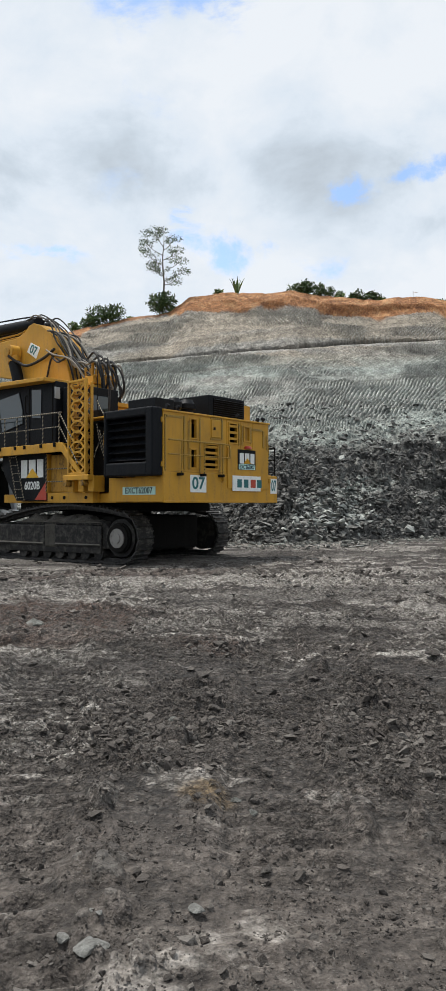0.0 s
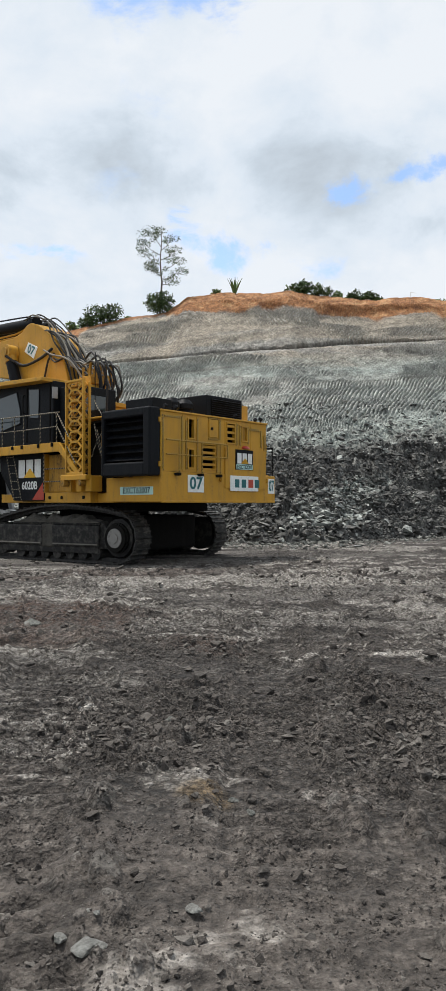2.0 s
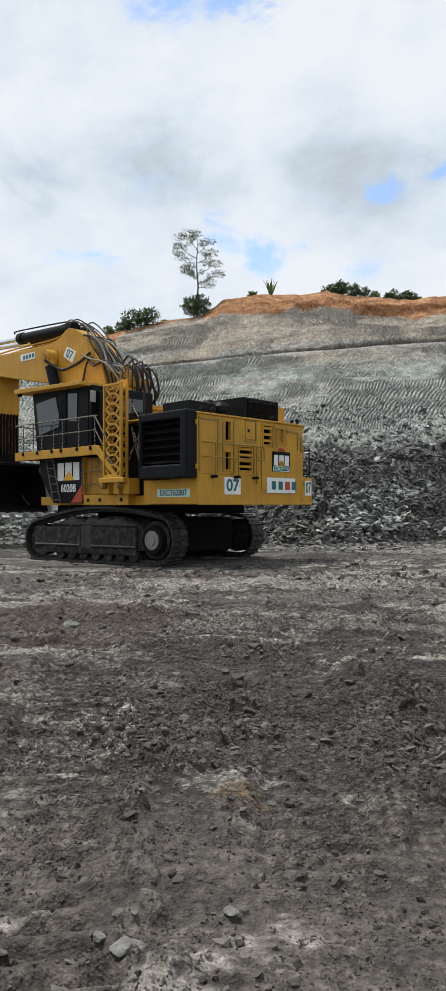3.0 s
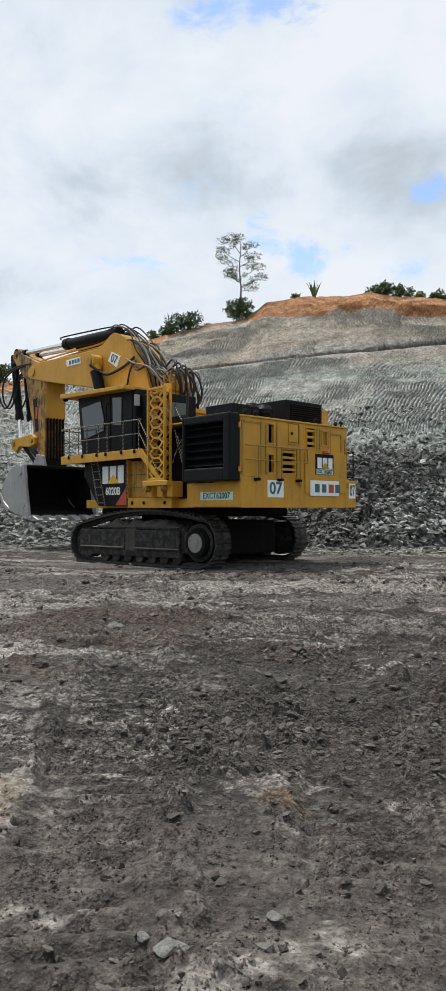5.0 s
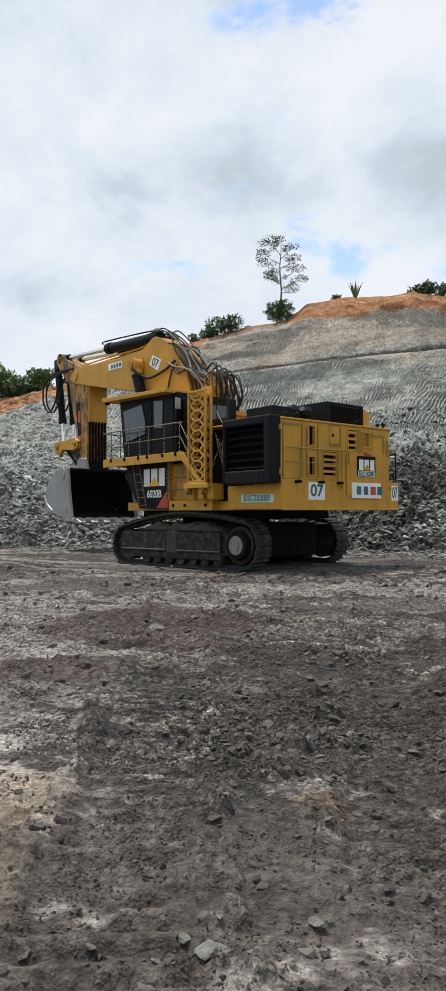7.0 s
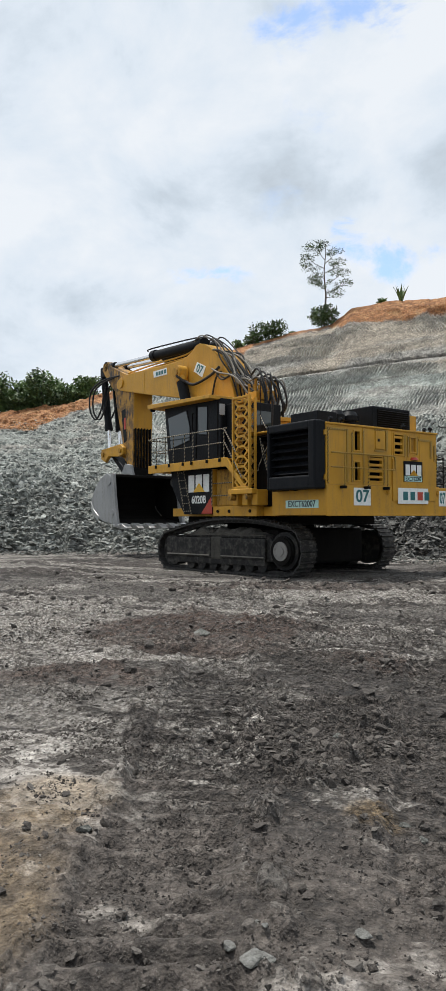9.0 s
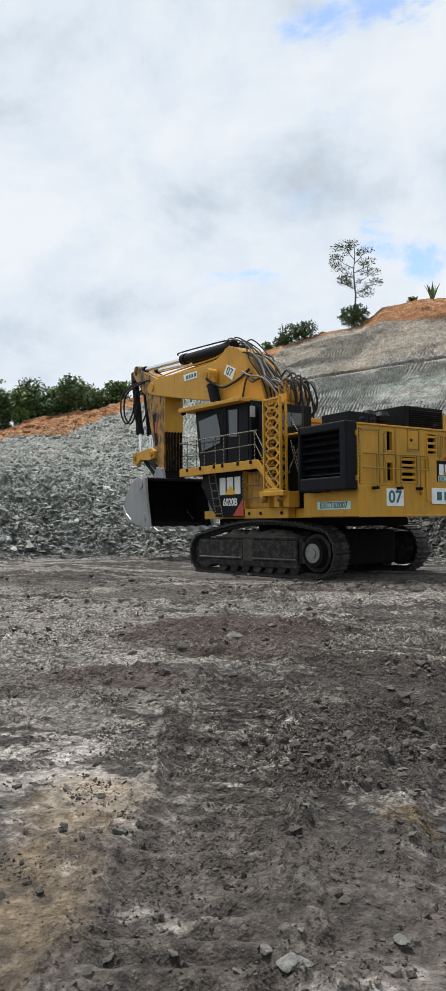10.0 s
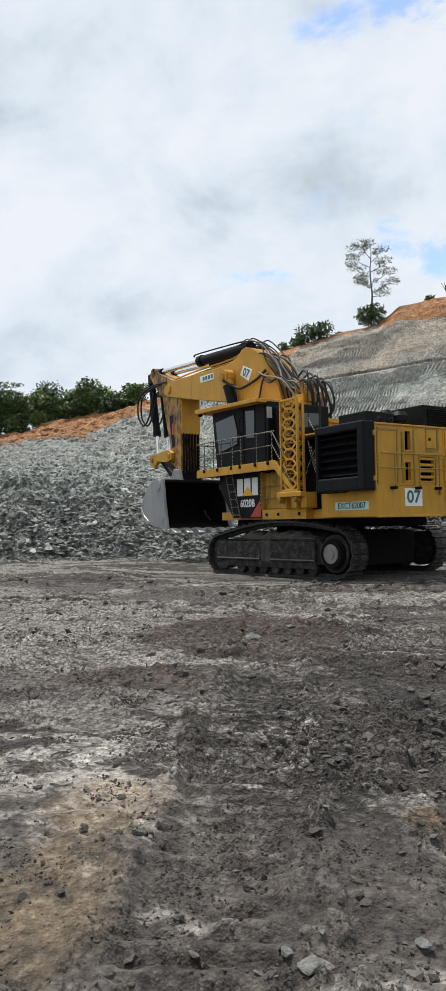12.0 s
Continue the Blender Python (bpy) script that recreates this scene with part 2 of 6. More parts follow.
def ground_height(x, y, full=False):
    r = np.hypot(x, y)
    near = 1 - smooth(25, 60, r)
    h = 0.16 * (fbm(x * 0.22, y * 0.22, 3, 3) - 0.5) + 0.09 * (fbm(x * 0.9, y * 0.9, 3, 11) - 0.5)
    cloddy = churned(x, y)
    ribs, pressed, groove_ = np.zeros_like(x), np.zeros_like(x), np.zeros_like(x)
    for k, (a, b, half) in enumerate(LANES):
        inside, along, off = lane(x, y, a, b, half)
        pitch = 0.215 if k < 3 else 0.34
        wave = 0.5 + 0.5 * np.sin(along * 2 * math.pi / pitch + 3.0 * fbm(x * 1.0, y * 1.0, 3, 47 + k))
        worn = 0.35 + 0.65 * smooth(0.38, 0.52, fbm(x * 1.7, y * 1.7, 4, 53 + k))
        ribs = ribs + inside * ((0.065 if k < 3 else 0.045) * worn * wave**0.8 - 0.055)
        berm = np.exp(-(((np.abs(off) - half * 1.15) / 0.15) ** 2)) * smooth(0, 1, along)
        cloddy = np.maximum(cloddy * (1 - 0.85 * inside), 0.7 * berm * (k < 3))
        pressed = np.maximum(pressed, inside)
        # groove_ marks the rib bottoms, where shade goes into the soil colour
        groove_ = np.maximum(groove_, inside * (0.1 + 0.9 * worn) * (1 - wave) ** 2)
    # close-set crawler prints over the middle distance
    row = (y + 0.10 * x + 0.5 * fbm(x * 0.35, y * 0.35, 3, 151)) / 0.27
    print_wave = 0.5 + 0.5 * np.sin(2 * math.pi * row)
    printed = smooth(0.44, 0.54, fbm(x * 0.30, y * 0.42, 4, 153)) * smooth(0.36, 0.52, fbm(x * 1.5, y * 1.5, 3, 155)) * smooth(6.5, 9, r) * (1 - smooth(19, 25, r))
    ribs = ribs + printed * 0.055 * (print_wave**1.3 - 0.6)
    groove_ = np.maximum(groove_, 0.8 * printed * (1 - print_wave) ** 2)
    clods = np.abs(fbm(x * 5.0, y * 5.0, 3, 31, 0.55) - 0.5)
    crust = 1 - np.abs(2 * fbm(x * 1.3, y * 2.6, 5, 41, 0.62) - 1)
    broken = smooth(0.40, 0.56, fbm(x * 0.7, y * 1.1, 4, 43))
    h = h + ribs + (0.015 + 0.12 * cloddy) * clods + (0.014 + 0.03 * broken) * (fbm(x * 11, y * 11, 2, 37, 0.5) - 0.5)
    h = h + 0.16 * broken * smooth(4.5, 8, r) * (1 - 0.5 * smooth(14, 24, r)) * np.clip(crust - 0.72, 0, 1)
    h = h + (0.02 + 0.03 * smooth(6, 10, r) * (1 - 0.6 * smooth(12, 18, r))) * ridges(x, y) * (1 - pressed)
    crumple = np.abs(2 * fbm(x * 1.1, y * 1.3, 6, 57, 0.62) - 1)
    h = h + (0.03 + 0.13 * smooth(7, 11, r)) * crumple * (1 - 0.8 * pressed)
    tone = np.zeros_like(x)
    for size, more, seed in ((0.26, 0.20, 301), (0.14, 0.32, 331), (0.075, 0.40, 361)):
        lh, lt = lumps(x + 0.05 * fbm(x * 9, y * 9, 2, seed), y, size, more, seed)
        lh = lh * smooth(0.25, 0.6, cloddy + 0.35 * (fbm(x * 2.3, y * 2.3, 3, seed + 9) - 0.5))
        tone = np.where(lh > 0.01, lt, tone)
        h = h + lh
    hollow = 1 - smooth(4.5, 8.0, np.hypot(x + 4.5, y - 27.7))
    h = h * near * (1 - 0.7 * hollow) - 0.02 - 0.05 * hollow
    return (h, tone, groove_) if full else h


CORE = np.arange(-20.5, 38.0, 0.088)
turns = np.radians(np.concatenate([CORE, np.arange(46, 333, 7.0)]))
reach = np.concatenate([[0.0, 0.4, 0.8, 1.4, 2.0], 2.5 * np.exp(np.linspace(0, math.log(62 / 2.5), 760)), [70, 90, 130, 200, 400, 900, 2000, 4000]])
RR_, AA_ = np.meshgrid(reach, turns, indexing="ij")
GX, GY = -RR_ * np.sin(AA_), RR_ * np.cos(AA_)
GZ, TONE, GROOVES = ground_height(GX, GY, True)
ground_me = grid_mesh("ground", np.stack([GX, GY, GZ], -1), wrap=True)
pale = smooth(0.42, 0.60, fbm(GX * 0.20, GY * 0.42, 5, 61, 0.58) + 0.15 * smooth(0, -5, GX) * smooth(3, 7, GY) + 0.09 * smooth(10, 17, GY) - 0.12 * smooth(9, 4, GY) * smooth(-3, 0, GX))
pale = np.clip(pale * 0.75 + smooth(7, 13, RR_) * (1.1 - 0.7 * smooth(11, 16, RR_)) * (ridges(GX, GY) - 0.25) * smooth(0.30, 0.55, fbm(GX * 0.25, GY * 0.5, 4, 63)), 0, 1)
BEAR = np.degrees(AA_)
stripe = fbm(GX * 0.30 + 0.12 * GY, GY * 1.5, 5, 69, 0.6)
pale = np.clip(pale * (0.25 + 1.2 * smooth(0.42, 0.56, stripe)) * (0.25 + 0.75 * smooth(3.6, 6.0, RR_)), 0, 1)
pale = np.clip(pale + 0.7 * smooth(15, 21, BEAR - 0.2 * RR_ + 3 * (fbm(GX * 0.6, GY * 0.6, 3, 68) - 0.5)) * smooth(3.6, 5.5, RR_) * (1 - smooth(14, 20, RR_)) * smooth(0.26, 0.42, fbm(GX * 0.6, GY * 1.2, 4, 67)), 0, 1)
pale = np.maximum(pale * 0.95, 0.55 * spot(GX, GY, 5.2, 3.0, 0.35, 0.22, 5))
pale = np.maximum(pale, 0.75 * spot(GX, GY, 4.2, 5.0, 0.38, 0.35, 6))
pale = pale * (1 - 0.75 * spot(GX, GY, -10.0, 5.2, 0.8, 0.9, 7))
pale = np.maximum(pale, 0.75 * spot(GX, GY, 27.0, 8.0, 1.8, 3.0, 8))
pale = np.maximum(pale, 0.5 * spot(GX, GY, 14.5, 7.5, 1.4, 3.2, 20) * smooth(0.40, 0.54, stripe))
ochre = np.maximum(np.maximum(1.0 * spot(GX, GY, 1.4, 4.75, 0.24, 0.24, 9), 0.6 * spot(GX, GY, 33.0, 3.9, 0.6, 0.9, 10)), 0.6 * spot(GX, GY, 26.5, 5.0, 0.45, 0.6, 12))
rust = np.maximum(0.8 * spot(GX, GY, 24.9, 9.1, 1.2, 0.8, 22), 0.7 * spot(GX, GY, 8.0, 19.5, 4.0, 1.2, 23))
rust = np.maximum(rust, 0.8 * spot(GX, GY, 15.5, 10.8, 1.6, 0.9, 27))
rust = np.maximum(rust, np.maximum(1.0 * spot(GX, GY, 15.2, 12.5, 2.4, 2.2, 13), 0.6 * spot(GX, GY, 1.0, 9.8, 0.8, 0.6, 14)), np.maximum(0.9 * spot(GX, GY, 22.0, 20.0, 4.5, 2.0, 15), 0.5 * spot(GX, GY, 16.0, 15.5, 2.0, 1.0, 16)))
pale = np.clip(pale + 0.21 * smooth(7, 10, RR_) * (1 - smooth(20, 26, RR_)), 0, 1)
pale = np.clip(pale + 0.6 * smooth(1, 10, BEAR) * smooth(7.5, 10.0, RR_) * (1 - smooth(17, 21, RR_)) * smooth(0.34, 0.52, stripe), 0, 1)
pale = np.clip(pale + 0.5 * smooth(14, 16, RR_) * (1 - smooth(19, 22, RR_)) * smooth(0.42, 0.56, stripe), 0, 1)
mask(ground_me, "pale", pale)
mask(ground_me, "ochre", ochre)
mask(ground_me, "rust", rust)
damp_and_shade = np.maximum(0.9 * spot(GX, GY, 7.0, 4.2, 0.55, 0.35, 17), np.maximum(0.7 * spot(GX, GY, 18.0, 6.6, 0.55, 1.3, 18), 0.7 * spot(GX, GY, -8.0, 11.5, 5.0, 1.4, 19)))
# a broad darker band across the floor in front of the crawlers
damp_and_shade = np.maximum(damp_and_shade, 0.75 * spot(GX, GY, 10.0, 24.8, 9.5, 2.0, 28))
# shade in the crawler grooves, painted with the dark soil
damp_and_shade = np.maximum(damp_and_shade, 1.0 * GROOVES)
damp_and_shade = np.maximum(damp_and_shade, 0.9 * smooth(0.51, 0.57, fbm(GX * 0.16 + 3, GY * 0.50, 5, 65, 0.6)) * smooth(5, 9, RR_))
mask(ground_me, "damp_and_shade", damp_and_shade)
mask(ground_me, "lump", TONE)
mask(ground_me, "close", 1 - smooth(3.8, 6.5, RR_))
mask(ground_me, "crumbly", 0.25 + 0.5 * smooth(4.2, 6.4, RR_ + 5.0 * (fbm(GX * 1.1, GY * 1.1, 4, 75) - 0.5)) * (1 - 0.5 * smooth(15, 22, BEAR) * (1 - smooth(9, 13, RR_))))

k = Mat("quarry_dirt", 0.9)
crumb, mid, grit, broad = k.noise(48.0, 6, 0.65), k.noise(3.0, 10, 0.72), k.noise(150.0, 3, 0.6), k.noise(0.6, 6, 0.6)
fine = k.noise(13.0, 8, 0.66)
streak = k.noise(0.9, 5, 0.55, (0.5, 1.0, 1.0), 0.4)
flake = k.noise(6.0, 5, 0.58, (0.7, 1.1, 1.0), 0.5)
dash = k.noise(2.4, 4, 0.55, (0.5, 1.0, 1.0), 0.4)
coarse, small = k.cells(17.0), k.cells(52.0)
tone_n = k.math("ADD", k.math("MULTIPLY", fine, 0.6), k.math("MULTIPLY", mid, 0.4))
dark = k.ramp(tone_n, ((0.40, (0.030, 0.0248, 0.021)), (0.5, (0.078, 0.0665, 0.0578)), (0.60, (0.145, 0.127, 0.112))))
dark = k.mixed(k.span(k.attr("lump"), 0.05, 1.0, 0.0, 0.45), dark, k.ramp(k.attr("lump"), ((0.1, (0.045, 0.038, 0.033)), (0.6, (0.085, 0.074, 0.065)), (0.95, (0.19, 0.18, 0.165)))))
light = k.ramp(tone_n, ((0.40, (0.185, 0.170, 0.152)), (0.5, (0.325, 0.305, 0.277)), (0.60, (0.47, 0.447, 0.412))))
# dust lies in flakes and streaks with ragged edges
ragged = k.math("ADD", k.math("MULTIPLY", k.math("SUBTRACT", streak, 0.5), 1.2), k.math("MULTIPLY", k.math("SUBTRACT", flake, 0.5), 1.7))
ragged = k.math("ADD", ragged, k.math("MULTIPLY", k.math("SUBTRACT", dash, 0.5), 1.9))
dusted = k.span(k.math("ADD", k.math("MULTIPLY", k.attr("pale"), 1.0), ragged), 0.44, 0.62)
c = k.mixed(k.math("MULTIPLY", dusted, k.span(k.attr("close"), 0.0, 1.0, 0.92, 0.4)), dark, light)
c = k.mixed(k.math("MULTIPLY", k.attr("ochre"), k.span(mid, 0.40, 0.60, 0.5, 0.95)), c, k.ramp(tone_n, ((0.4, (0.118, 0.081, 0.040)), (0.6, (0.235, 0.165, 0.085)))))
# dark soil colour, which also carries the painted groove shade
c = k.mixed(k.math("MULTIPLY", k.attr("damp_and_shade"), 0.7), c, k.ramp(tone_n, ((0.4, (0.028, 0.023, 0.020)), (0.6, (0.056, 0.047, 0.041)))))
c = k.mixed(k.math("MULTIPLY", k.attr("rust"), k.span(flake, 0.36, 0.52, 0.55, 1.0)), c, k.ramp(tone_n, ((0.4, (0.036, 0.022, 0.0165)), (0.6, (0.098, 0.062, 0.046)))))
c = k.mixed(k.span(grit, 0.64, 0.68, 0.0, 0.7), c, (0.24, 0.23, 0.215))
c = k.mixed(k.attr("crumbly"), c, k.ramp(crumb, ((0.40, (0.40, 0.39, 0.38)), (0.5, (1.0, 1.0, 1.0)), (0.60, (1.7, 1.7, 1.7)))), "MULTIPLY")
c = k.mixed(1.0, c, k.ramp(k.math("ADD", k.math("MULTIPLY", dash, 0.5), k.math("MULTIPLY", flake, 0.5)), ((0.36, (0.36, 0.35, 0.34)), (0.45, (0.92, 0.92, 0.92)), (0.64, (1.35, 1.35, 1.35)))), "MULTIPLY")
# shade between clods, put into the colour along the low cell edges
gap_shade = k.math("ADD", coarse, k.math("MULTIPLY", k.math("SUBTRACT", fine, 0.5), 0.9))
c = k.mixed(k.span(k.attr("crumbly"), 0.2, 0.6, 0.35, 1.0), c, k.ramp(gap_shade, ((0.30, (1.12, 1.12, 1.12)), (0.50, (0.98, 0.98, 0.98)), (0.66, (0.42, 0.40, 0.38)))), "MULTIPLY")
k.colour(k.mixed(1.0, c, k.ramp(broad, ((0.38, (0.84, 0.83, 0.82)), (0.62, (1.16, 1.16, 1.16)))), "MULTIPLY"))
rough_h = k.math("ADD", k.math("ADD", k.math("MULTIPLY", k.math("SUBTRACT", 1.0, coarse), 1.2), k.math("MULTIPLY", k.math("SUBTRACT", 1.0, small), 0.5)), k.math("ADD", crumb, k.math("MULTIPLY", fine, 1.5)))
k.bump(k.math("MULTIPLY", k.math("ADD", rough_h, k.math("ADD", k.math("MULTIPLY", flake, 1.2), k.math("MULTIPLY", dash, 2.5))), k.attr("crumbly")), 1.0, 0.09)
dirt_mat = k.m
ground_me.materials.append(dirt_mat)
tagged(new("ground", ground_me), "churned dark grey-brown mine floor with pale dust and ochre patches", "ground", kind="structure")

# ridge height and toe distance by bearing (degrees to the left)
RIDGE = ((-60, 13), (-30, 14.8), (-17.4, 15.25), (-14.8, 15.8), (-12.4, 15.7), (-8.5, 16.1), (-5.4, 16.6), (0.7, 16.45), (2.7, 16.2), (4.3, 15.0), (7.8, 14.5), (11.8, 13.4), (14.6, 12.4), (17.4, 11.8), (24.9, 9.0), (27.1, 8.6), (29.6, 8.2), (32, 7.5), (34.4, 6.7), (40, 6.0), (75, 5.0))
TOE = ((-60, 50), (-17.4, 44), (-10, 37), (-5, 34), (3, 38), (12, 42), (20, 42), (34, 43), (75, 46))
ORANGE = ((-60, 1.3), (-5, 1.4), (0.7, 1.3), (3.5, 0.9), (4.6, 0.12), (10.5, 0.12), (11.8, 0.75), (24.9, 0.7), (28.6, 1.5), (31.5, 0.95), (36, 0.6), (75, 0.6))
SPOIL = ((-60, 5), (-17.4, 4.6), (-12.4, 4.0), (-7.4, 3.8), (5, 3.0), (20, 2.6), (24.7, 2.8), (30, 3.3), (75, 3.5))


def by_bearing(table, az):
    return np.interp(az, [t[0] for t in table], [t[1] for t in table])


haz = np.concatenate([np.arange(-60, -24, 0.5), np.arange(-24, 40, 0.052), np.arange(40, 75.1, 0.7)])
S = np.linspace(0, 1, 305)
SS, HA = np.meshgrid(S, haz, indexing="ij")
toe_r = by_bearing(TOE, HA) + 3.0 * (fbm(HA * 0.35, HA * 0 + 3, 3, 81) - 0.5)
RIDGE_R = 95.0
ridge_el = by_bearing(RIDGE, HA) + 0.30 * (fbm(HA * 0.9, HA * 0, 4, 83) - 0.5)
spoil_el = by_bearing(SPOIL, HA) + 1.0 * (fbm(HA * 0.45, HA * 0 + 7, 4, 85) - 0.5)
toe_el = np.degrees(np.arctan2(-1.97, toe_r))
# the lowest third is a heap of broken rock, then the long scraped face
heap = 0.42
EL = np.where(SS < heap, toe_el + (spoil_el - toe_el) * (SS / heap), spoil_el + (ridge_el - spoil_el) * ((SS - heap) / (1 - heap)))
heap_r = toe_r + 11.0
HR = np.where(SS < heap, toe_r + 11.0 * (SS / heap) ** 1.15, heap_r + (RIDGE_R - heap_r) * np.clip((SS - heap) / (1 - heap), 0, 1) ** 0.95)
HZ = 1.97 + HR * np.tan(np.radians(EL))
arc = np.radians(HA) * 82.0
rise = HR * 0.75 + HZ * 0.6
below = ridge_el - EL
# claw marks in courses
face = smooth(heap + 0.02, heap + 0.16, SS)
tilt = EL - 0.035 * HA + 0.7 * (fbm(arc * 0.05, EL * 0.4, 3, 87) - 0.5)
course = np.floor(tilt / 0.82)
within = tilt / 0.82 - course
lean = 0.25 + 0.35 * lattice(course, course * 0 + 5, 89)
sharp = smooth(0.30, 0.55, fbm(arc * 0.10, rise * 0.16, 4, 91))
spacing = 0.36 * (0.85 + 0.4 * lattice(course, course * 0 + 9, 90))
groove = np.abs(np.sin(math.pi * (arc + lean * rise + 2.0 * lattice(course, course * 0 + 7, 94) + 0.7 * fbm(arc * 0.35, rise * 0.5, 3, 93)) / spacing))
faint = 0.3 + 0.7 * smooth(0.32, 0.54, fbm(arc * 0.22, rise * 0.4, 4, 92))
crest_calm = smooth(0.15, 1.0, below)
left_calm = 1 - 0.75 * smooth(14, 22, HA)
push = face * crest_calm * left_calm * ((0.16 + 0.26 * sharp) * faint * groove**0.8 + (0.2 + 0.7 * fbm(arc * 0.12, course * 3.7, 2, 98)) * within)
push = push + face * (0.25 * (fbm(arc * 0.16, rise * 0.25, 3, 95) - 0.5) + 1.7 * (1 - left_calm) * (fbm(arc * 0.9, rise * 1.1, 4, 96, 0.6) - 0.5))
# a narrow ledge that crosses the face
ledge_el = np.interp(HA, (-40, -17.4, -9.9, -2.4, 6.2, 12, 20), (12.3, 12.5, 12.5, 12.2, 11.4, 10.6, 9.6))
ledge = np.exp(-(((EL - ledge_el - 0.12 * (fbm(arc * 0.12, arc * 0, 3, 97) - 0.5)) / 0.085) ** 2)) * (1 - smooth(9, 14, HA))
near_ledge = np.exp(-(((EL - ledge_el) / 0.3) ** 2)) * (1 - smooth(9, 14, HA))
push = push * (1 - 0.8 * near_ledge) - 0.9 * ledge
rough_zone = 1 - smooth(heap - 0.02, heap + 0.24, SS)
blocks = np.abs(fbm(arc * 0.45, rise * 0.6, 5, 99, 0.62) - 0.5) * 2
push = push + rough_zone * smooth(0, 0.06, SS) * (1.3 * blocks + 0.5 * (fbm(arc * 1.6, rise * 1.9, 4, 101, 0.6) - 0.5))
hollow = smooth(0.46, 0.56, fbm(arc * 0.22, arc * 0 + 5, 3, 121)) * np.exp(-(((SS - 0.355 - 0.03 * (fbm(arc * 0.3, arc * 0, 2, 123) - 0.5)) / 0.022) ** 2)) * smooth(18, 22, HA)
hollow = np.maximum(hollow, np.exp(-(((SS - 0.235) / 0.02) ** 2)) * np.exp(-(((HA + 16.6) / 1.3) ** 2)))
lip_ = smooth(18, 22, HA) * np.exp(-(((SS - 0.40) / 0.02) ** 2)) * smooth(0.46, 0.56, fbm(arc * 0.22, arc * 0 + 5, 3, 121))
push = push - 1.5 * hollow + 0.5 * lip_
HR2 = HR - push * 0.75
HZ2 = HZ + push * 0.55
HZ2[0] -= 1.2
hx, hy = -HR2 * np.sin(np.radians(HA)), HR2 * np.cos(np.radians(HA))
# flat land behind the crest
back = []
for extra, drop in ((3, -0.05), (12, 0.3), (40, 2.0), (110, 9.0)):
    rr = HR2[-1] + extra
    back.append(np.stack([-rr * np.sin(np.radians(haz)), rr * np.cos(np.radians(haz)), HZ2[-1] - drop], -1))
P = np.concatenate([np.stack([hx, hy, HZ2], -1), np.array(back)], 0)
hill_me = grid_mesh("hill", P, soft=False)
pad = lambda a, v: np.concatenate([a, np.full((4, a.shape[1]), v)], 0)
orange_w = by_bearing(ORANGE, HA) * (0.8 + 0.5 * fbm(HA * 0.7, HA * 0 + 2, 4, 103))
orange_m = 1 - smooth(orange_w - 0.14, orange_w + 0.14, below + 0.4 * (fbm(arc * 0.5, rise * 0.9, 4, 105) - 0.5))
green_m = smooth(11.8, 10.4, EL + 1.2 * (fbm(arc * 0.05, rise * 0.25, 4, 107) - 0.5)) * (0.65 + 0.35 * smooth(0.35, 0.6, fbm(arc * 0.07, rise * 0.35, 4, 109)))
green_m = np.maximum(green_m * (1 - 0.3 * smooth(18, 24, HA)), smooth(18, 24, HA) * 0.6)
spoil_m = 1 - smooth(heap - 0.02, heap + 0.10, SS + 0.10 * (fbm(arc * 0.2, rise * 0.3, 4, 111) - 0.5))
low = 1 - smooth(0.20, 0.34, SS + 0.16 * (fbm(arc * 0.25, rise * 0.3, 4, 115) - 0.5))
tongue = np.exp(-(((HA + 8.6 + 1.3 * (EL + 0.5)) / 2.0) ** 2)) * smooth(-2.6, -1.6, EL) * (1 - smooth(1.4, 2.4, EL))
tongue = tongue * (0.55 + 0.45 * smooth(0.40, 0.55, fbm(arc * 0.8, rise * 0.9, 4, 117)))
spoil_m = spoil_m * (1 - 0.95 * tongue) * np.maximum(0.04 + 0.96 * smooth(20, 8, HA), 0.34 * low)
beige_m = 0.95 * smooth(0.34, 0.56, fbm(arc * 0.05, rise * 0.5, 4, 113)) * smooth(9.5, 11.5, EL)
mask(hill_me, "orange", pad(orange_m, 1.0))
mask(hill_me, "green", pad(green_m, 0.0))
mask(hill_me, "spoil", pad(spoil_m, 0.0))
mask(hill_me, "beige", pad(beige_m, 0.0))
seam_line = np.zeros_like(EL)
for below_, deep, much, seed in ((1.55, 0.07, 0.55, 131), (-1.1, 0.05, 0.4, 133), (3.1, 0.06, 0.45, 135), (4.3, 0.06, 0.35, 137)):
    line_el = ledge_el - below_ + 0.5 * (fbm(arc * 0.05, arc * 0, 4, seed) - 0.5)
    seam_line = np.maximum(seam_line, much * np.exp(-(((EL - line_el) / deep) ** 2)) * smooth(0.38, 0.55, fbm(arc * 0.1, arc * 0 + 3, 3, seed + 1)) * (1 - smooth(12, 17, HA)))
# one mask for the ledge's painted shade and the dark strata seams
mask(hill_me, "ledge", pad(np.maximum(ledge, seam_line), 0.0))
# highlights painted along the tops of the claw ridges
mask(hill_me, "ridge_highlight", pad(face * crest_calm * left_calm * faint * (0.3 + 0.7 * sharp) * smooth(0.45, 0.9, groove), 0.0))

k = Mat("scraped_rock", 0.95)
fine, mid, big = k.noise(3.2, 9, 0.75), k.noise(0.7, 9, 0.68), k.noise(0.12, 6, 0.6, (1.0, 1.0, 3.0))
claw = k.noise(1.5, 7, 0.65, (1.7, 1.7, 0.9), 0.4)
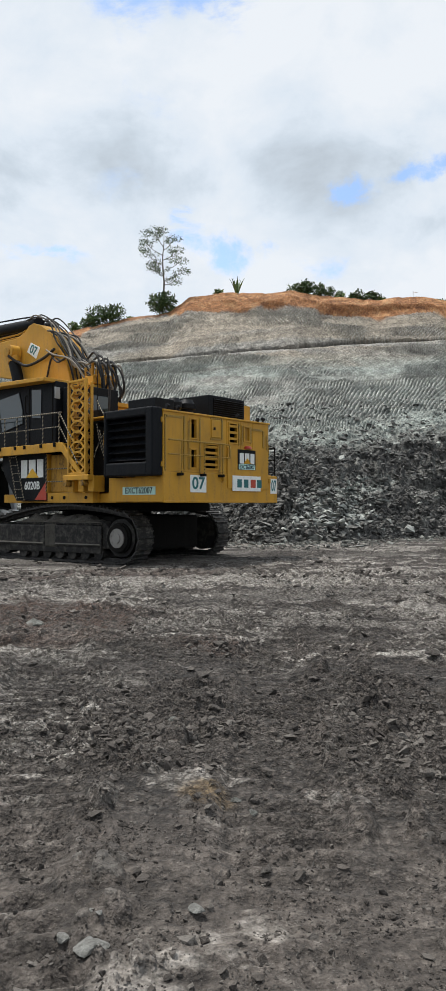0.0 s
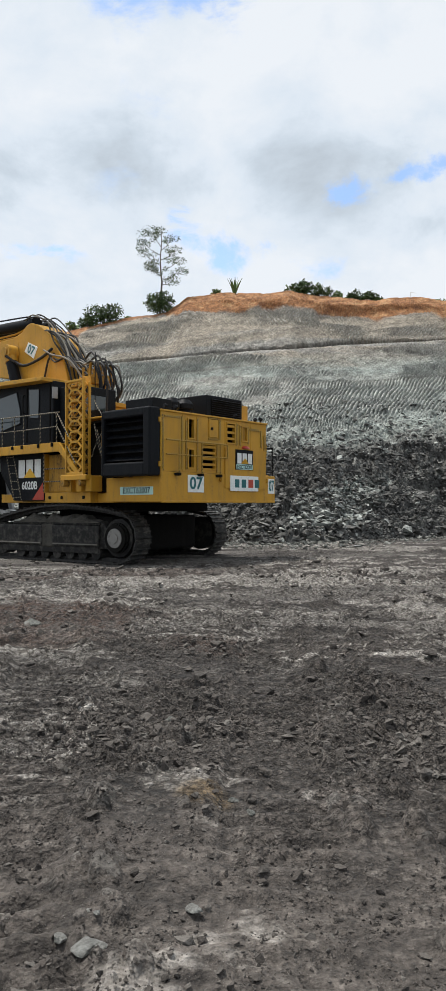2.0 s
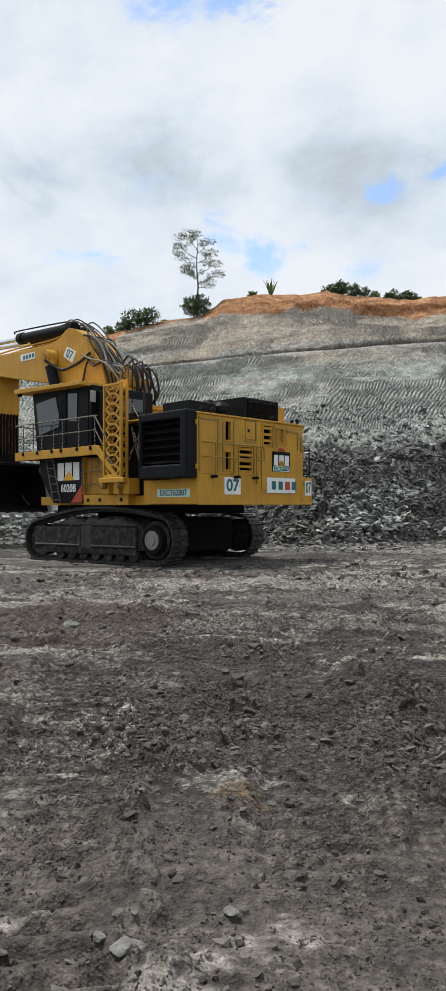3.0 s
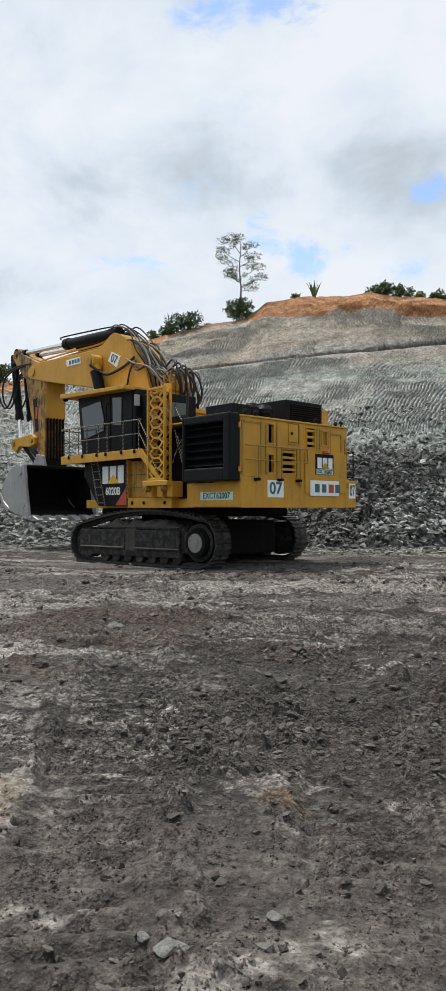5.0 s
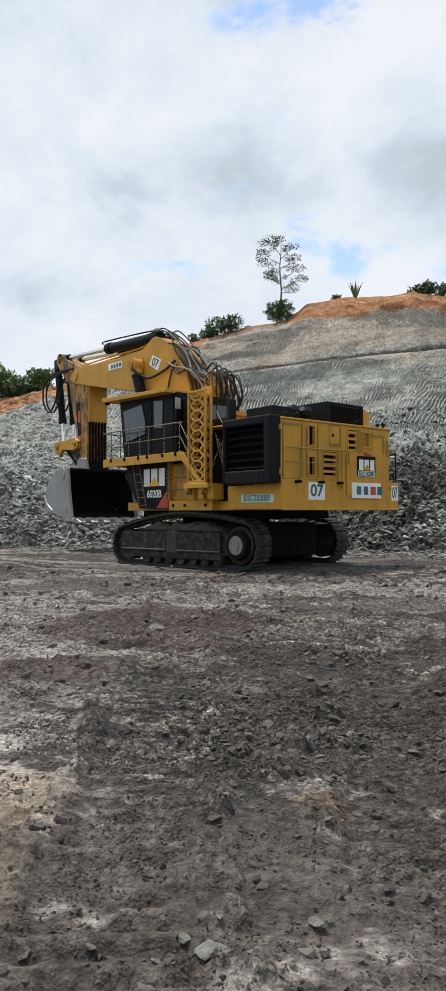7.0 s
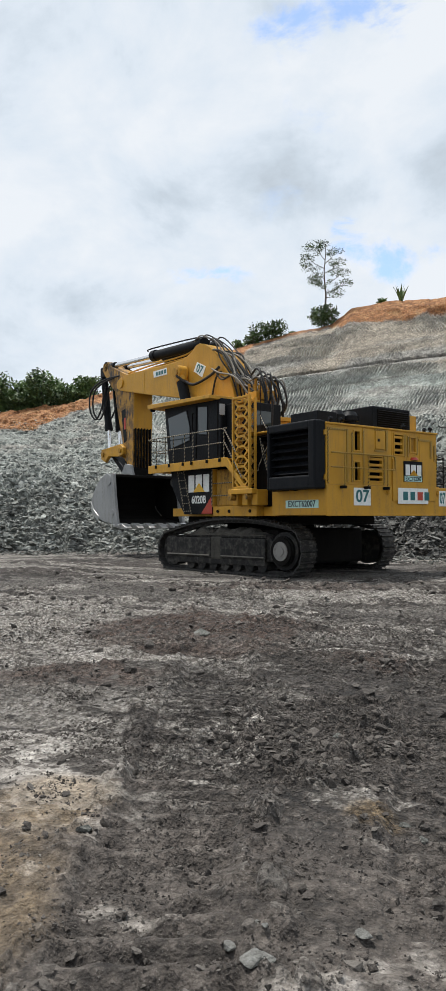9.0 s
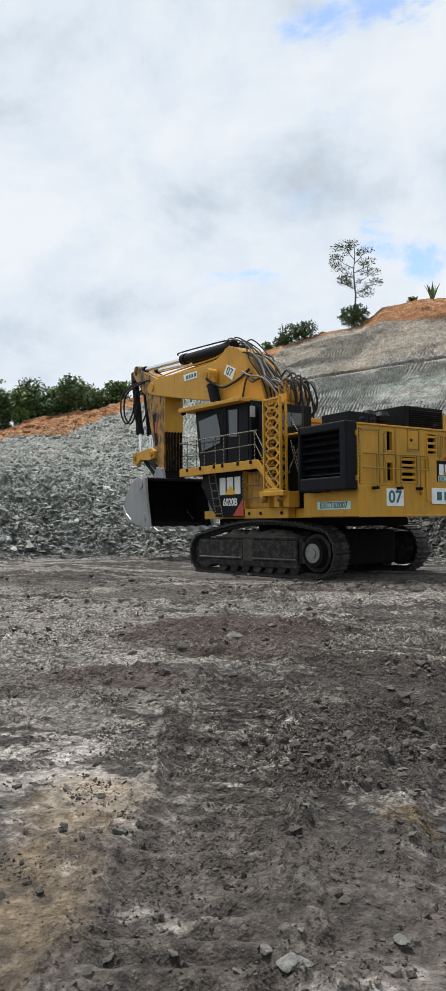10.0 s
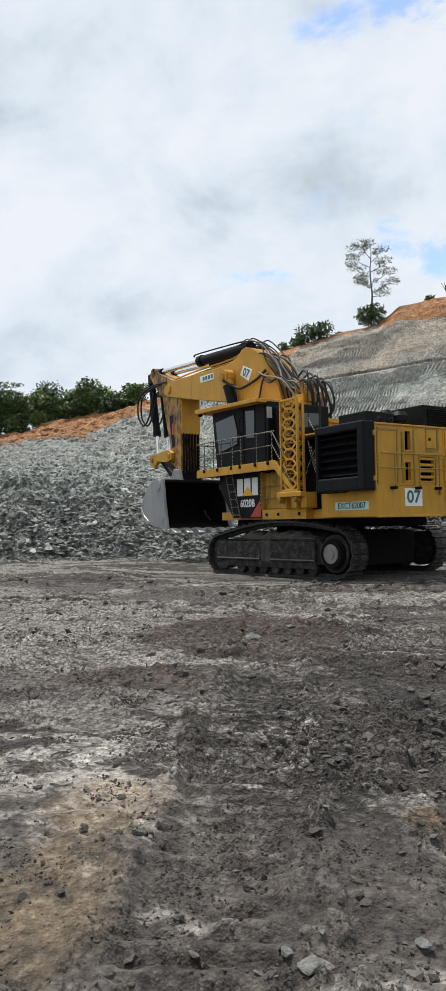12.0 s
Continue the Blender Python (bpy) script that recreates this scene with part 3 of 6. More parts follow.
grey = k.ramp(mid, ((0.36, (0.17, 0.161, 0.145)), (0.5, (0.255, 0.243, 0.219)), (0.64, (0.36, 0.344, 0.308))))
green = k.ramp(mid, ((0.36, (0.152, 0.172, 0.157)), (0.5, (0.238, 0.268, 0.246)), (0.64, (0.355, 0.394, 0.362))))
c = k.mixed(k.attr("beige"), grey, k.ramp(mid, ((0.36, (0.20, 0.170, 0.132)), (0.64, (0.36, 0.312, 0.245)))))
c = k.mixed(k.math("MULTIPLY", k.attr("green"), k.span(big, 0.30, 0.48)), c, green)
# paler colour stands for light catching the ridge tops
c = k.mixed(k.math("MULTIPLY", k.attr("ridge_highlight"), 0.75), c, k.ramp(mid, ((0.36, (0.33, 0.328, 0.305)), (0.64, (0.47, 0.465, 0.43)))))
c = k.mixed(k.attr("spoil"), c, k.ramp(mid, ((0.38, (0.026, 0.026, 0.025)), (0.5, (0.072, 0.071, 0.067)), (0.64, (0.19, 0.19, 0.175)))))
# shade of the ledge recess put into the colour, with the strata lines
c = k.mixed(k.math("MULTIPLY", k.attr("ledge"), 0.92), c, (0.045, 0.038, 0.030))
orange = k.ramp(mid, ((0.36, (0.17, 0.070, 0.026)), (0.5, (0.31, 0.140, 0.054)), (0.64, (0.43, 0.25, 0.12))))
c = k.mixed(k.attr("orange"), c, orange)
c = k.mixed(1.0, c, k.ramp(claw, ((0.38, (0.78, 0.78, 0.78)), (0.5, (1.0, 1.0, 1.0)), (0.62, (1.2, 1.2, 1.2)))), "MULTIPLY")
k.colour(k.mixed(1.0, c, k.ramp(fine, ((0.38, (0.66, 0.66, 0.66)), (0.5, (1.0, 1.0, 1.0)), (0.62, (1.35, 1.35, 1.35)))), "MULTIPLY"))
k.bump(k.math("ADD", fine, claw), 0.8, 0.4)
rock_face = k.m
hill_me.materials.append(rock_face)
tagged(new("hillside", hill_me), "scraped grey-green quarry face with an orange soil crest", "hillside", kind="structure")


# ---- building helpers ----
def part(name, bm, material, parent, label="", smooth_faces=False):
    """One mesh object under a thing or a part."""
    me = bpy.data.meshes.new(name)
    bmesh.ops.recalc_face_normals(bm, faces=bm.faces[:])
    if smooth_faces:
        for f in bm.faces:
            f.smooth = True
    bm.to_mesh(me)
    bm.free()
    me.materials.append(material)
    if smooth_faces:
        me.set_sharp_from_angle(angle=radians(40))
    ob = new(name, me)
    ob.parent = parent
    if label:
        ob["label"] = label
    return ob


def add_box(bm, x0, y0, z0, x1, y1, z1, bevel=0.0, turn=None):
    m = Matrix.LocRotScale(((x0 + x1) / 2, (y0 + y1) / 2, (z0 + z1) / 2), None, (abs(x1 - x0), abs(y1 - y0), abs(z1 - z0)))
    if turn is not None:
        m = turn @ m
    made = bmesh.ops.create_cube(bm, size=1.0, matrix=m)["verts"]
    if bevel:
        edges = list({e for v in made for e in v.link_edges})
        bmesh.ops.bevel(bm, geom=edges, offset=bevel, segments=2, affect="EDGES", profile=0.5)
    return bm


def boxes(*rows, bevel=0.015):
    bm = bmesh.new()
    for r in rows:
        add_box(bm, *r, bevel=bevel)
    return bm


def add_prism(bm, outline, y0, y1):
    """An outline in x and z, drawn out from y0 to y1."""
    a = [bm.verts.new((x, y0, z)) for x, z in outline]
    b = [bm.verts.new((x, y1, z)) for x, z in outline]
    bm.faces.new(a)
    bm.faces.new(b[::-1])
    for i in range(len(a)):
        j = (i + 1) % len(a)
        bm.faces.new((a[i], b[i], b[j], a[j]))
    return bm


def prism(outline, y0, y1, bevel=0.0):
    bm = add_prism(bmesh.new(), outline, y0, y1)
    if bevel:
        bmesh.ops.recalc_face_normals(bm, faces=bm.faces[:])
        bmesh.ops.bevel(bm, geom=bm.edges[:], offset=bevel, segments=2, affect="EDGES", profile=0.5)
    return bm


def add_rod(bm, a, b, r, r2=None, sides=14):
    a, b = Vector(a), Vector(b)
    m = Matrix.Translation((a + b) / 2) @ (b - a).to_track_quat("Z", "Y").to_matrix().to_4x4()
    bmesh.ops.create_cone(bm, cap_ends=True, segments=sides, radius1=r, radius2=r if r2 is None else r2, depth=(b - a).length, matrix=m)
    return bm


def rods(*rows, sides=14):
    bm = bmesh.new()
    for r in rows:
        add_rod(bm, *r, sides=sides)
    return bm


def bend(points, steps=6):
    """A smooth line through the points."""
    p = [Vector(q) for q in points]
    p = [2 * p[0] - p[1], *p, 2 * p[-1] - p[-2]]
    out = []
    for i in range(1, len(p) - 2):
        for s in range(steps):
            t = s / steps
            a, b, c, d = p[i - 1 : i + 3]
            out.append(0.5 * (2 * b + (c - a) * t + (2 * a - 5 * b + 4 * c - d) * t * t + (3 * b - a - 3 * c + d) * t**3))
    return [*out, p[-2]]


def add_tube(bm, line, r, sides=8):
    rings = []
    side = None
    for i, p in enumerate(line):
        way = (line[min(i + 1, len(line) - 1)] - line[max(i - 1, 0)]).normalized()
        side = way.orthogonal().normalized() if side is None else (side - way * side.dot(way)).normalized()
        up = way.cross(side)
        rings.append([bm.verts.new(p + r * (math.cos(a) * side + math.sin(a) * up)) for a in (2 * math.pi * k / sides for k in range(sides))])
    for A, B in zip(rings, rings[1:]):
        for k in range(sides):
            bm.faces.new((A[k], A[(k + 1) % sides], B[(k + 1) % sides], B[k]))
    bm.faces.new(rings[0][::-1])
    bm.faces.new(rings[-1])
    return bm


def tube(points, r, steps=6, sides=8):
    return add_tube(bmesh.new(), bend(points, steps) if steps > 1 else [Vector(p) for p in points], r, sides)


def lettering(text, size, m, material, parent, stretch=1.0):
    cu = bpy.data.curves.new("lettering", "FONT")
    cu.body, cu.size, cu.align_x, cu.align_y, cu.extrude, cu.offset = text, size, "CENTER", "CENTER", 0.004, size * 0.022
    cu.resolution_u = 4
    tmp = new("lettering", cu)
    bpy.context.view_layer.update()
    me = bpy.data.meshes.new_from_object(tmp.evaluated_get(bpy.context.evaluated_depsgraph_get()))
    bpy.data.objects.remove(tmp)
    bpy.data.curves.remove(cu)
    me.transform(m @ Matrix.Diagonal((stretch, 1, 1, 1)))
    me.materials.append(material)
    ob = new("lettering", me)
    ob.parent = parent
    return ob


def on_rear(x, y, z):
    return Matrix(((0, 0, -1, x), (-1, 0, 0, y), (0, 1, 0, z), (0, 0, 0, 1)))


def on_side(x, y, z, tilt=0.0):
    return Matrix(((-1, 0, 0, x), (0, 0, 1, y), (0, 1, 0, z), (0, 0, 0, 1))) @ pose(0, 0, 0, 0, 0, tilt)


def flat(name, c, rough=0.5):
    """Enamel or printed film with a thin uneven dust film."""
    k = Mat(name, rough)
    n = k.noise(9.0, 7, 0.65)
    k.colour(k.mixed(k.span(n, 0.5, 0.8, 0.0, 0.35), c, (0.16, 0.14, 0.11)))
    return k.m


white_film = flat("white_film", (0.74, 0.76, 0.74))
teal_film = flat("teal_film", (0.004, 0.115, 0.125))
navy_film = flat("dark_print", (0.01, 0.03, 0.04))
pale_teal = flat("pale_teal_film", (0.46, 0.70, 0.64))
red_film = flat("red_film", (0.42, 0.045, 0.02))
signal_red = flat("signal_red", (0.36, 0.028, 0.015), 0.35)
sun_yellow = flat("sun_yellow_film", (0.75, 0.42, 0.02))
rubber = painted("hose_rubber", (0.016, 0.016, 0.017), (0.09, 0.08, 0.07), 0.45, 0.6)
hose_sleeve = painted("hose_sleeve", (0.17, 0.155, 0.13), (0.16, 0.14, 0.11), 0.4, 0.6)
chrome = Mat("chrome", 0.16, 1.0).colour((0.72, 0.72, 0.72)).m
grey_steel = painted("grey_bucket_steel", (0.28, 0.288, 0.29), (0.11, 0.095, 0.08), 0.55, 0.55, 0.1)
worn_steel = painted("worn_bright_steel", (0.42, 0.42, 0.41), (0.16, 0.14, 0.12), 0.4, 0.38, 0.6)
# near-black for dirty steel and for painted shade inside and below the machine
inner_dark = painted("dark_steel_and_shade", (0.010, 0.0095, 0.009), (0.02, 0.018, 0.016), 0.5, 0.8, 0.0, 0.08)
muddy_yellow = painted("scraped_yellow", (0.40, 0.215, 0.03), (0.035, 0.03, 0.026), 0.95, 0.6)

k = Mat("grimy_stick_paint", 0.6)
blot, drip = k.noise(2.0, 9, 0.7), k.noise(3.5, 8, 0.65, (1.0, 1.0, 0.25))
c = k.mixed(k.span(blot, 0.46, 0.56), (0.40, 0.205, 0.022), (0.16, 0.085, 0.022))
c = k.mixed(k.span(drip, 0.50, 0.60), c, (0.022, 0.019, 0.017))
k.colour(c)
k.bump(blot, 0.2, 0.02)
grimy = k.m

k = Mat("tinted_glass", 0.06)
k.colour((0.030, 0.042, 0.045))
k.b.inputs["Specular IOR Level"].default_value = 0.6
tint = k.m

k = Mat("striped_tape", 0.5)
sx = k.t.nodes.new("ShaderNodeSeparateXYZ")
k.put(k.pos, sx.inputs[0])
d = k.math("ADD", k.math("ADD", sx.outputs[0], sx.outputs[1]), sx.outputs[2])
band = k.math("GREATER_THAN", k.math("FRACT", k.math("MULTIPLY", d, 9.5), 0.0), 0.5)
k.colour(k.mixed(band, (0.55, 0.33, 0.03), (0.012, 0.012, 0.013)))
hazard = k.m
k = Mat("dusty_striped_tape", 0.6)
sx = k.t.nodes.new("ShaderNodeSeparateXYZ")
k.put(k.pos, sx.inputs[0])
d = k.math("ADD", k.math("ADD", sx.outputs[0], sx.outputs[1]), sx.outputs[2])
band = k.math("GREATER_THAN", k.math("FRACT", k.math("MULTIPLY", d, 7.0), 0.0), 0.45)
k.colour(k.mixed(band, (0.26, 0.22, 0.14), (0.010, 0.010, 0.011)))
rail_tape = k.m

k = Mat("dusty_track_steel", 0.8, 0.2)
dust = k.noise(5.0, 9, 0.7)
k.colour(k.mixed(k.span(dust, 0.46, 0.70), (0.010, 0.0098, 0.0096), (0.085, 0.079, 0.070)))
k.bump(k.noise(22, 7, 0.7), 0.5, 0.02)
track_steel = k.m


k = Mat("shoe_steel", 0.75, 0.0)
_n, _f = k.noise(2.5, 7, 0.7), k.noise(20.0, 6, 0.7)
k.colour(k.mixed(k.math("MULTIPLY", k.span(_n, 0.48, 0.64), k.span(_f, 0.40, 0.58)), (0.016, 0.0155, 0.015), (0.13, 0.122, 0.108)))
k.bump(_f, 0.4, 0.01)
shoe_steel = k.m
k = Mat("caked_mud", 0.95)
_n, _f = k.noise(3.0, 8, 0.7), k.noise(30.0, 6, 0.7)
k.colour(k.mixed(k.span(_f, 0.42, 0.6), k.ramp(_n, ((0.38, (0.022, 0.020, 0.017)), (0.62, (0.085, 0.079, 0.066)))), (0.055, 0.051, 0.043)))
k.bump(k.math("ADD", _n, _f), 0.8, 0.03)
mud_cake = k.m
dust_edge = painted("dusty_edge", (0.16, 0.15, 0.132), (0.03, 0.027, 0.024), 0.6, 0.85)
hub_grey = painted("dusty_hub", (0.22, 0.213, 0.20), (0.03, 0.027, 0.024), 0.5, 0.6)


def panel_with_holes(u0, u1, w0, w1, holes, place):
    """A sheet in u and w with rectangular openings; place() turns (u, w, depth) into a point."""
    us = sorted({u0, u1, *(h[0] for h in holes), *(h[1] for h in holes)})
    ws = sorted({w0, w1, *(h[2] for h in holes), *(h[3] for h in holes)})
    bm = bmesh.new()
    solid = {(i, j) for i in range(len(us) - 1) for j in range(len(ws) - 1) if not any(h[0] <= us[i] < h[1] and h[2] <= ws[j] < h[3] for h in holes)}
    at = {}

    def v(i, j, d):
        if (i, j, d) not in at:
            at[i, j, d] = bm.verts.new(place(us[i], ws[j], d))
        return at[i, j, d]

    for i, j in solid:
        for d in (0, 1):
            bm.faces.new([v(i, j, d), v(i + 1, j, d), v(i + 1, j + 1, d), v(i, j + 1, d)])
        for di, dj, a, b in ((-1, 0, (i, j), (i, j + 1)), (1, 0, (i + 1, j), (i + 1, j + 1)), (0, -1, (i, j), (i + 1, j)), (0, 1, (i, j + 1), (i + 1, j + 1))):
            if (i + di, j + dj) not in solid:
                bm.faces.new([v(*a, 0), v(*b, 0), v(*b, 1), v(*a, 1)])
    return bm


# ---- the excavator ----
# Own axes: x forward from the tail, y to the machine's left from its left flank, z up from the ground.
digger = tagged(new("excavator"), "yellow and black hydraulic mining excavator on dusty crawler tracks", "excavator")
digger.matrix_world = pose(-1.80, 21.55, 0, 0, 0, 139.0)
AXIS = (6.1, -2.88)


def house():
    tail = part("counterweight", prism([(0, 2.02), (0, 2.96), (0.28, 2.96), (0.28, 3.02), (1.3, 3.02), (1.3, 2.02)], -5.75, -0.012, 0.02), yellow, digger, "heavy yellow steel counterweight with scraped lower edge")
    plate = add_prism(bmesh.new(), [(-0.035, 2.5), (-0.035, 3.85), (0.02, 3.85), (0.02, 2.5)], -5.16, -2.95)
    part("tail_plate", plate, yellow, tail)
    part("lower_lip", boxes((-0.03, -5.72, 2.0, 0.05, -0.02, 2.07)), yellow, tail)
    for y in (-2.72, -5.22):
        part("lifting_lug", rods(((-0.06, y, 2.78), (0.05, y, 2.78), 0.06), ((-0.05, y, 2.70), (-0.05, y, 2.86), 0.045)), yellow, tail)
    holes = [(-1.45, -1.21, 4.06, 4.64), (-1.45, -1.21, 3.12, 3.68), (-2.47, -1.87, 3.12, 3.88), (-3.47, -3.08, 4.03, 4.66), (-4.13, -3.88, 4.14, 4.60)]
    wall = part("rear_wall", panel_with_holes(-5.24, -0.0, 2.97, 4.80, holes, lambda u, w, d: (0.02 + 0.09 * d, u, w)), yellow, digger)
    # a plain near-black box stands in for the shade behind the openings
    part("dark_interior_box", boxes((0.55, -5.0, 2.9, 4.4, -0.5, 4.6)), inner_dark, digger, "near-black box that fills the housing openings with shade")
    for u0, u1, w0, w1 in holes:
        part("opening_frame", boxes((-0.012, u0 - 0.05, w0 - 0.05, 0.03, u0, w1 + 0.05), (-0.012, u1, w0 - 0.05, 0.03, u1 + 0.05, w1 + 0.05), (-0.012, u0, w1, 0.03, u1, w1 + 0.05), (-0.012, u0, w0 - 0.05, 0.03, u1, w0), bevel=0.006), yellow, wall)
    for u0, u1, w0, w1, n in ((*holes[2], 4), (*holes[3], 3)):
        for i in range(n):
            z = w0 + (w1 - w0) * (i + 0.42) / n
            part("slat", boxes((0.0, u0, z + 0.0, 0.06, u1, z + 0.085), bevel=0.012), yellow, wall)
    part("opening_cover", boxes((0.07, -4.13, 4.14, 0.1, -3.88, 4.60), bevel=0.005), muddy_yellow, wall)
    hatch = part("hatch", boxes((-0.02, -2.60, 4.14, 0.03, -2.16, 4.72), bevel=0.012), yellow, wall)
    part("hatch_latch", boxes((-0.05, -2.33, 4.38, -0.01, -2.25, 4.47), bevel=0.01), black, hatch)
    for y in (-0.95, -1.6, -2.95, -3.68, -4.35):
        part("panel_seam", boxes((0.006, y - 0.012, 3.0, 0.03, y + 0.012, 4.78), bevel=0.003), yellow, wall)
    part("roof", boxes((-0.03, -5.28, 4.79, 4.5, 0.02, 4.85), bevel=0.015), yellow, digger)
    part("side_wall", boxes((0.03, -0.06, 2.88, 2.55, -0.004, 4.79), bevel=0.004), yellow, digger)
    part("side_wall", boxes((0.03, -5.22, 2.97, 4.5, -5.14, 4.79), bevel=0.004), yellow, digger)
    part("front_wall", boxes((4.4, -5.14, 2.3, 4.5, -0.95, 4.79), bevel=0.004), yellow, digger)
    part("inner_side_wall", boxes((2.55, -0.98, 2.3, 4.4, -0.9, 4.79), bevel=0.004), muddy_yellow, digger)
    low = part("lower_side_box", boxes((1.29, -1.2, 2.03, 2.55, 0.0, 2.80), (0.02, -0.011, 2.03, 1.3, 0.0, 2.80), bevel=0.012), yellow, digger)
    # strips of warning tape along edges and openings
    t = -0.008
    for y0, y1, z0, z1 in ((-0.105, -0.045, 3.0, 4.7), (-0.94, -0.875, 3.05, 4.7), (-1.13, -1.075, 3.05, 4.6), (-1.65, -1.59, 3.0, 4.7), (-2.61, -2.55, 3.0, 3.95), (-2.74, -2.66, 4.1, 4.76), (-3.63, -3.55, 3.95, 4.7), (-3.8, -3.73, 3.95, 4.65), (-4.25, -4.18, 4.05, 4.65), (-4.98, -4.90, 3.95, 4.55), (-5.17, -5.10, 3.2, 4.4), (-0.85, -0.13, 4.63, 4.685), (-2.62, -2.14, 4.74, 4.78), (-2.62, -2.14, 4.06, 4.11), (-4.87, -4.3, 4.52, 4.59)):
        part("warning_tape", boxes((t, y0, z0, 0.022, y1, z1), bevel=0.002), hazard, wall)
    # rear guard rail
    rail = part("guard_rail", tube([(-0.16, -0.06, 3.92), (-0.16, -1.5, 3.92), (-0.16, -2.75, 3.92), (-0.16, -2.9, 3.84), (-0.16, -2.92, 3.5)], 0.026, 3), hazard, digger, "tubular guard rail wound with yellow and black tape")
    part("mid_rail", tube([(-0.16, -0.06, 3.48), (-0.16, -2.92, 3.48)], 0.022, 1), hazard, rail)
    for y, z in ((-0.62, 3.92), (-1.66, 3.92), (-2.55, 3.92)):
        part("rail_post", tube([(-0.16, y, 2.9), (-0.16, y, z)], 0.024, 1), hazard, rail)
        part("rail_foot", boxes((-0.2, y - 0.06, 2.84, 0.02, y + 0.06, 2.93), bevel=0.01), inner_dark, rail)
    part("rail_brace", tube([(-0.16, -2.93, 3.75), (-0.02, -3.08, 3.88)], 0.02, 1), sun_yellow, rail)
    side = part("guard_rail", tube([(0.05, -5.66, 2.97), (0.05, -5.66, 4.0), (0.05, -5.3, 4.05)], 0.02, 1), inner_dark, digger, "dark tubular side rail at the tail corner")
    for z in (3.1, 3.55, 3.98):
        part("mid_rail", tube([(0.05, -5.66, z), (1.1, -5.66, z)], 0.018, 1), inner_dark, side)
    part("rail_post", tube([(1.1, -5.66, 2.97), (1.1, -5.66, 4.0)], 0.02, 1), inner_dark, side)
    part("rail_post", tube([(0.02, -5.20, 3.1), (-0.04, -5.20, 4.1)], 0.02, 1), hazard, side)
    # roof equipment
    box = part("cooler_box", boxes((0.62, -4.62, 4.84, 3.3, -2.72, 5.66), bevel=0.03), black, digger, "black cooler box with a louvred end")
    part("grille", boxes((0.60, -4.5, 4.92, 0.64, -2.95, 5.58), bevel=0.004), inner_dark, box)
    for i in range(9):
        part("slat", add_box(bmesh.new(), -0.035, -4.5, -0.008, 0.035, -2.95, 0.008, turn=pose(0.6, 0, 4.96 + i * 0.072, 0, -35, 0)), black, box)
    part("roof_box", boxes((0.7, -5.05, 4.84, 1.9, -4.64, 5.50), bevel=0.02), yellow, digger)
    for y, r in ((-1.55, 0.26), (-2.15, 0.30)):
        bm = rods(((1.1, y, 4.84), (1.1, y, 5.14), r * 0.7), ((1.1, y, 5.14), (1.1, y, 5.3), r), ((1.1, y, 5.3), (1.1, y, 5.45), r, r * 0.62), sides=24)
        part("air_intake", bm, black, digger, "black mushroom-shaped air intake", True)
    part("exhaust", rods(((2.9, -2.3, 4.84), (2.75, -2.3, 5.55), 0.09)), grey_steel, digger)
    part("roof_box", boxes((0.5, -0.95, 4.84, 1.75, -0.12, 5.27), bevel=0.02), black, digger)
    for y in (-0.25, -0.7, -3.6, -5.0):
        part("roof_lamp", rods(((0.08, y, 4.85), (0.08, y, 4.95), 0.03), ((0.08, y - 0.05, 4.97), (0.08, y + 0.05, 4.99), 0.06)), black, digger)
    part("beacon", rods(((0.1, -4.72, 4.84), (0.1, -4.72, 4.92), 0.05), ((0.1, -4.72, 4.92), (0.1, -4.72, 5.0), 0.09, 0.05)), black, digger)
    part("warning_light", rods(((-0.01, -4.02, 3.86), (-0.01, -4.02, 3.95), 0.17, 0.1), sides=20), signal_red, digger, "red domed warning light")
    # radiator housing on the left flank
    rad = bmesh.new()
    x0, x1, z0, z1 = 0.03, 2.28, 2.82, 4.9
    for r in ((x0, 0, z0, x0 + 0.3, 0.46, z1), (x1 - 0.12, 0, z0, x1, 0.46, z1), (x0 + 0.25, 0, z1 - 0.27, x1 - 0.1, 0.46, z1), (x0 + 0.25, 0, z0, x1 - 0.1, 0.46, z0 + 0.42)):
        add_box(rad, *r, bevel=0.05)
    cooler = part("radiator_housing", rad, black, digger, "black radiator housing with slanted louvres")
    part("core", boxes((x0 + 0.28, 0.003, z0 + 0.4, x1 - 0.1, 0.08, z1 - 0.25), bevel=0.0), inner_dark, cooler)
    for i in range(6):
        part("louvre", add_box(bmesh.new(), x0 + 0.3, -0.12, -0.012, x1 - 0.12, 0.12, 0.012, turn=pose(0, 0.26, z0 + 0.55 + i * 0.235, -32, 0, 0)), black, cooler)
    for z in (3.1, 4.45):
        part("hinge", boxes((-0.02, 0.0, z, 0.06, 0.09, z + 0.15), bevel=0.01), yellow, cooler)
    # plates with writing
    for y0, y1, z0, z1 in ((-1.91, -1.16, 2.33, 2.88), (-5.7, -5.33, 2.33, 2.86)):
        p = part("number_board", boxes((-0.016, y0, z0, 0.02, y1, z1), bevel=0.003), white_film, digger, "white board with a green number")
        lettering("07", 0.53, on_rear(-0.018, (y0 + y1) / 2, (z0 + z1) / 2), teal_film, p, 1.12 if y1 - y0 > 0.5 else 0.55)
    p = part("name_board", boxes((-0.055, -4.70, 2.40, -0.03, -3.18, 2.92), bevel=0.003), white_film, digger, "white board with teal and red marks")
    for i, (m_, w_) in enumerate(((teal_film, 0.23), (teal_film, 0.23), (red_film, 0.27), (teal_film, 0.25))):
        y = -3.40 - i * 0.36
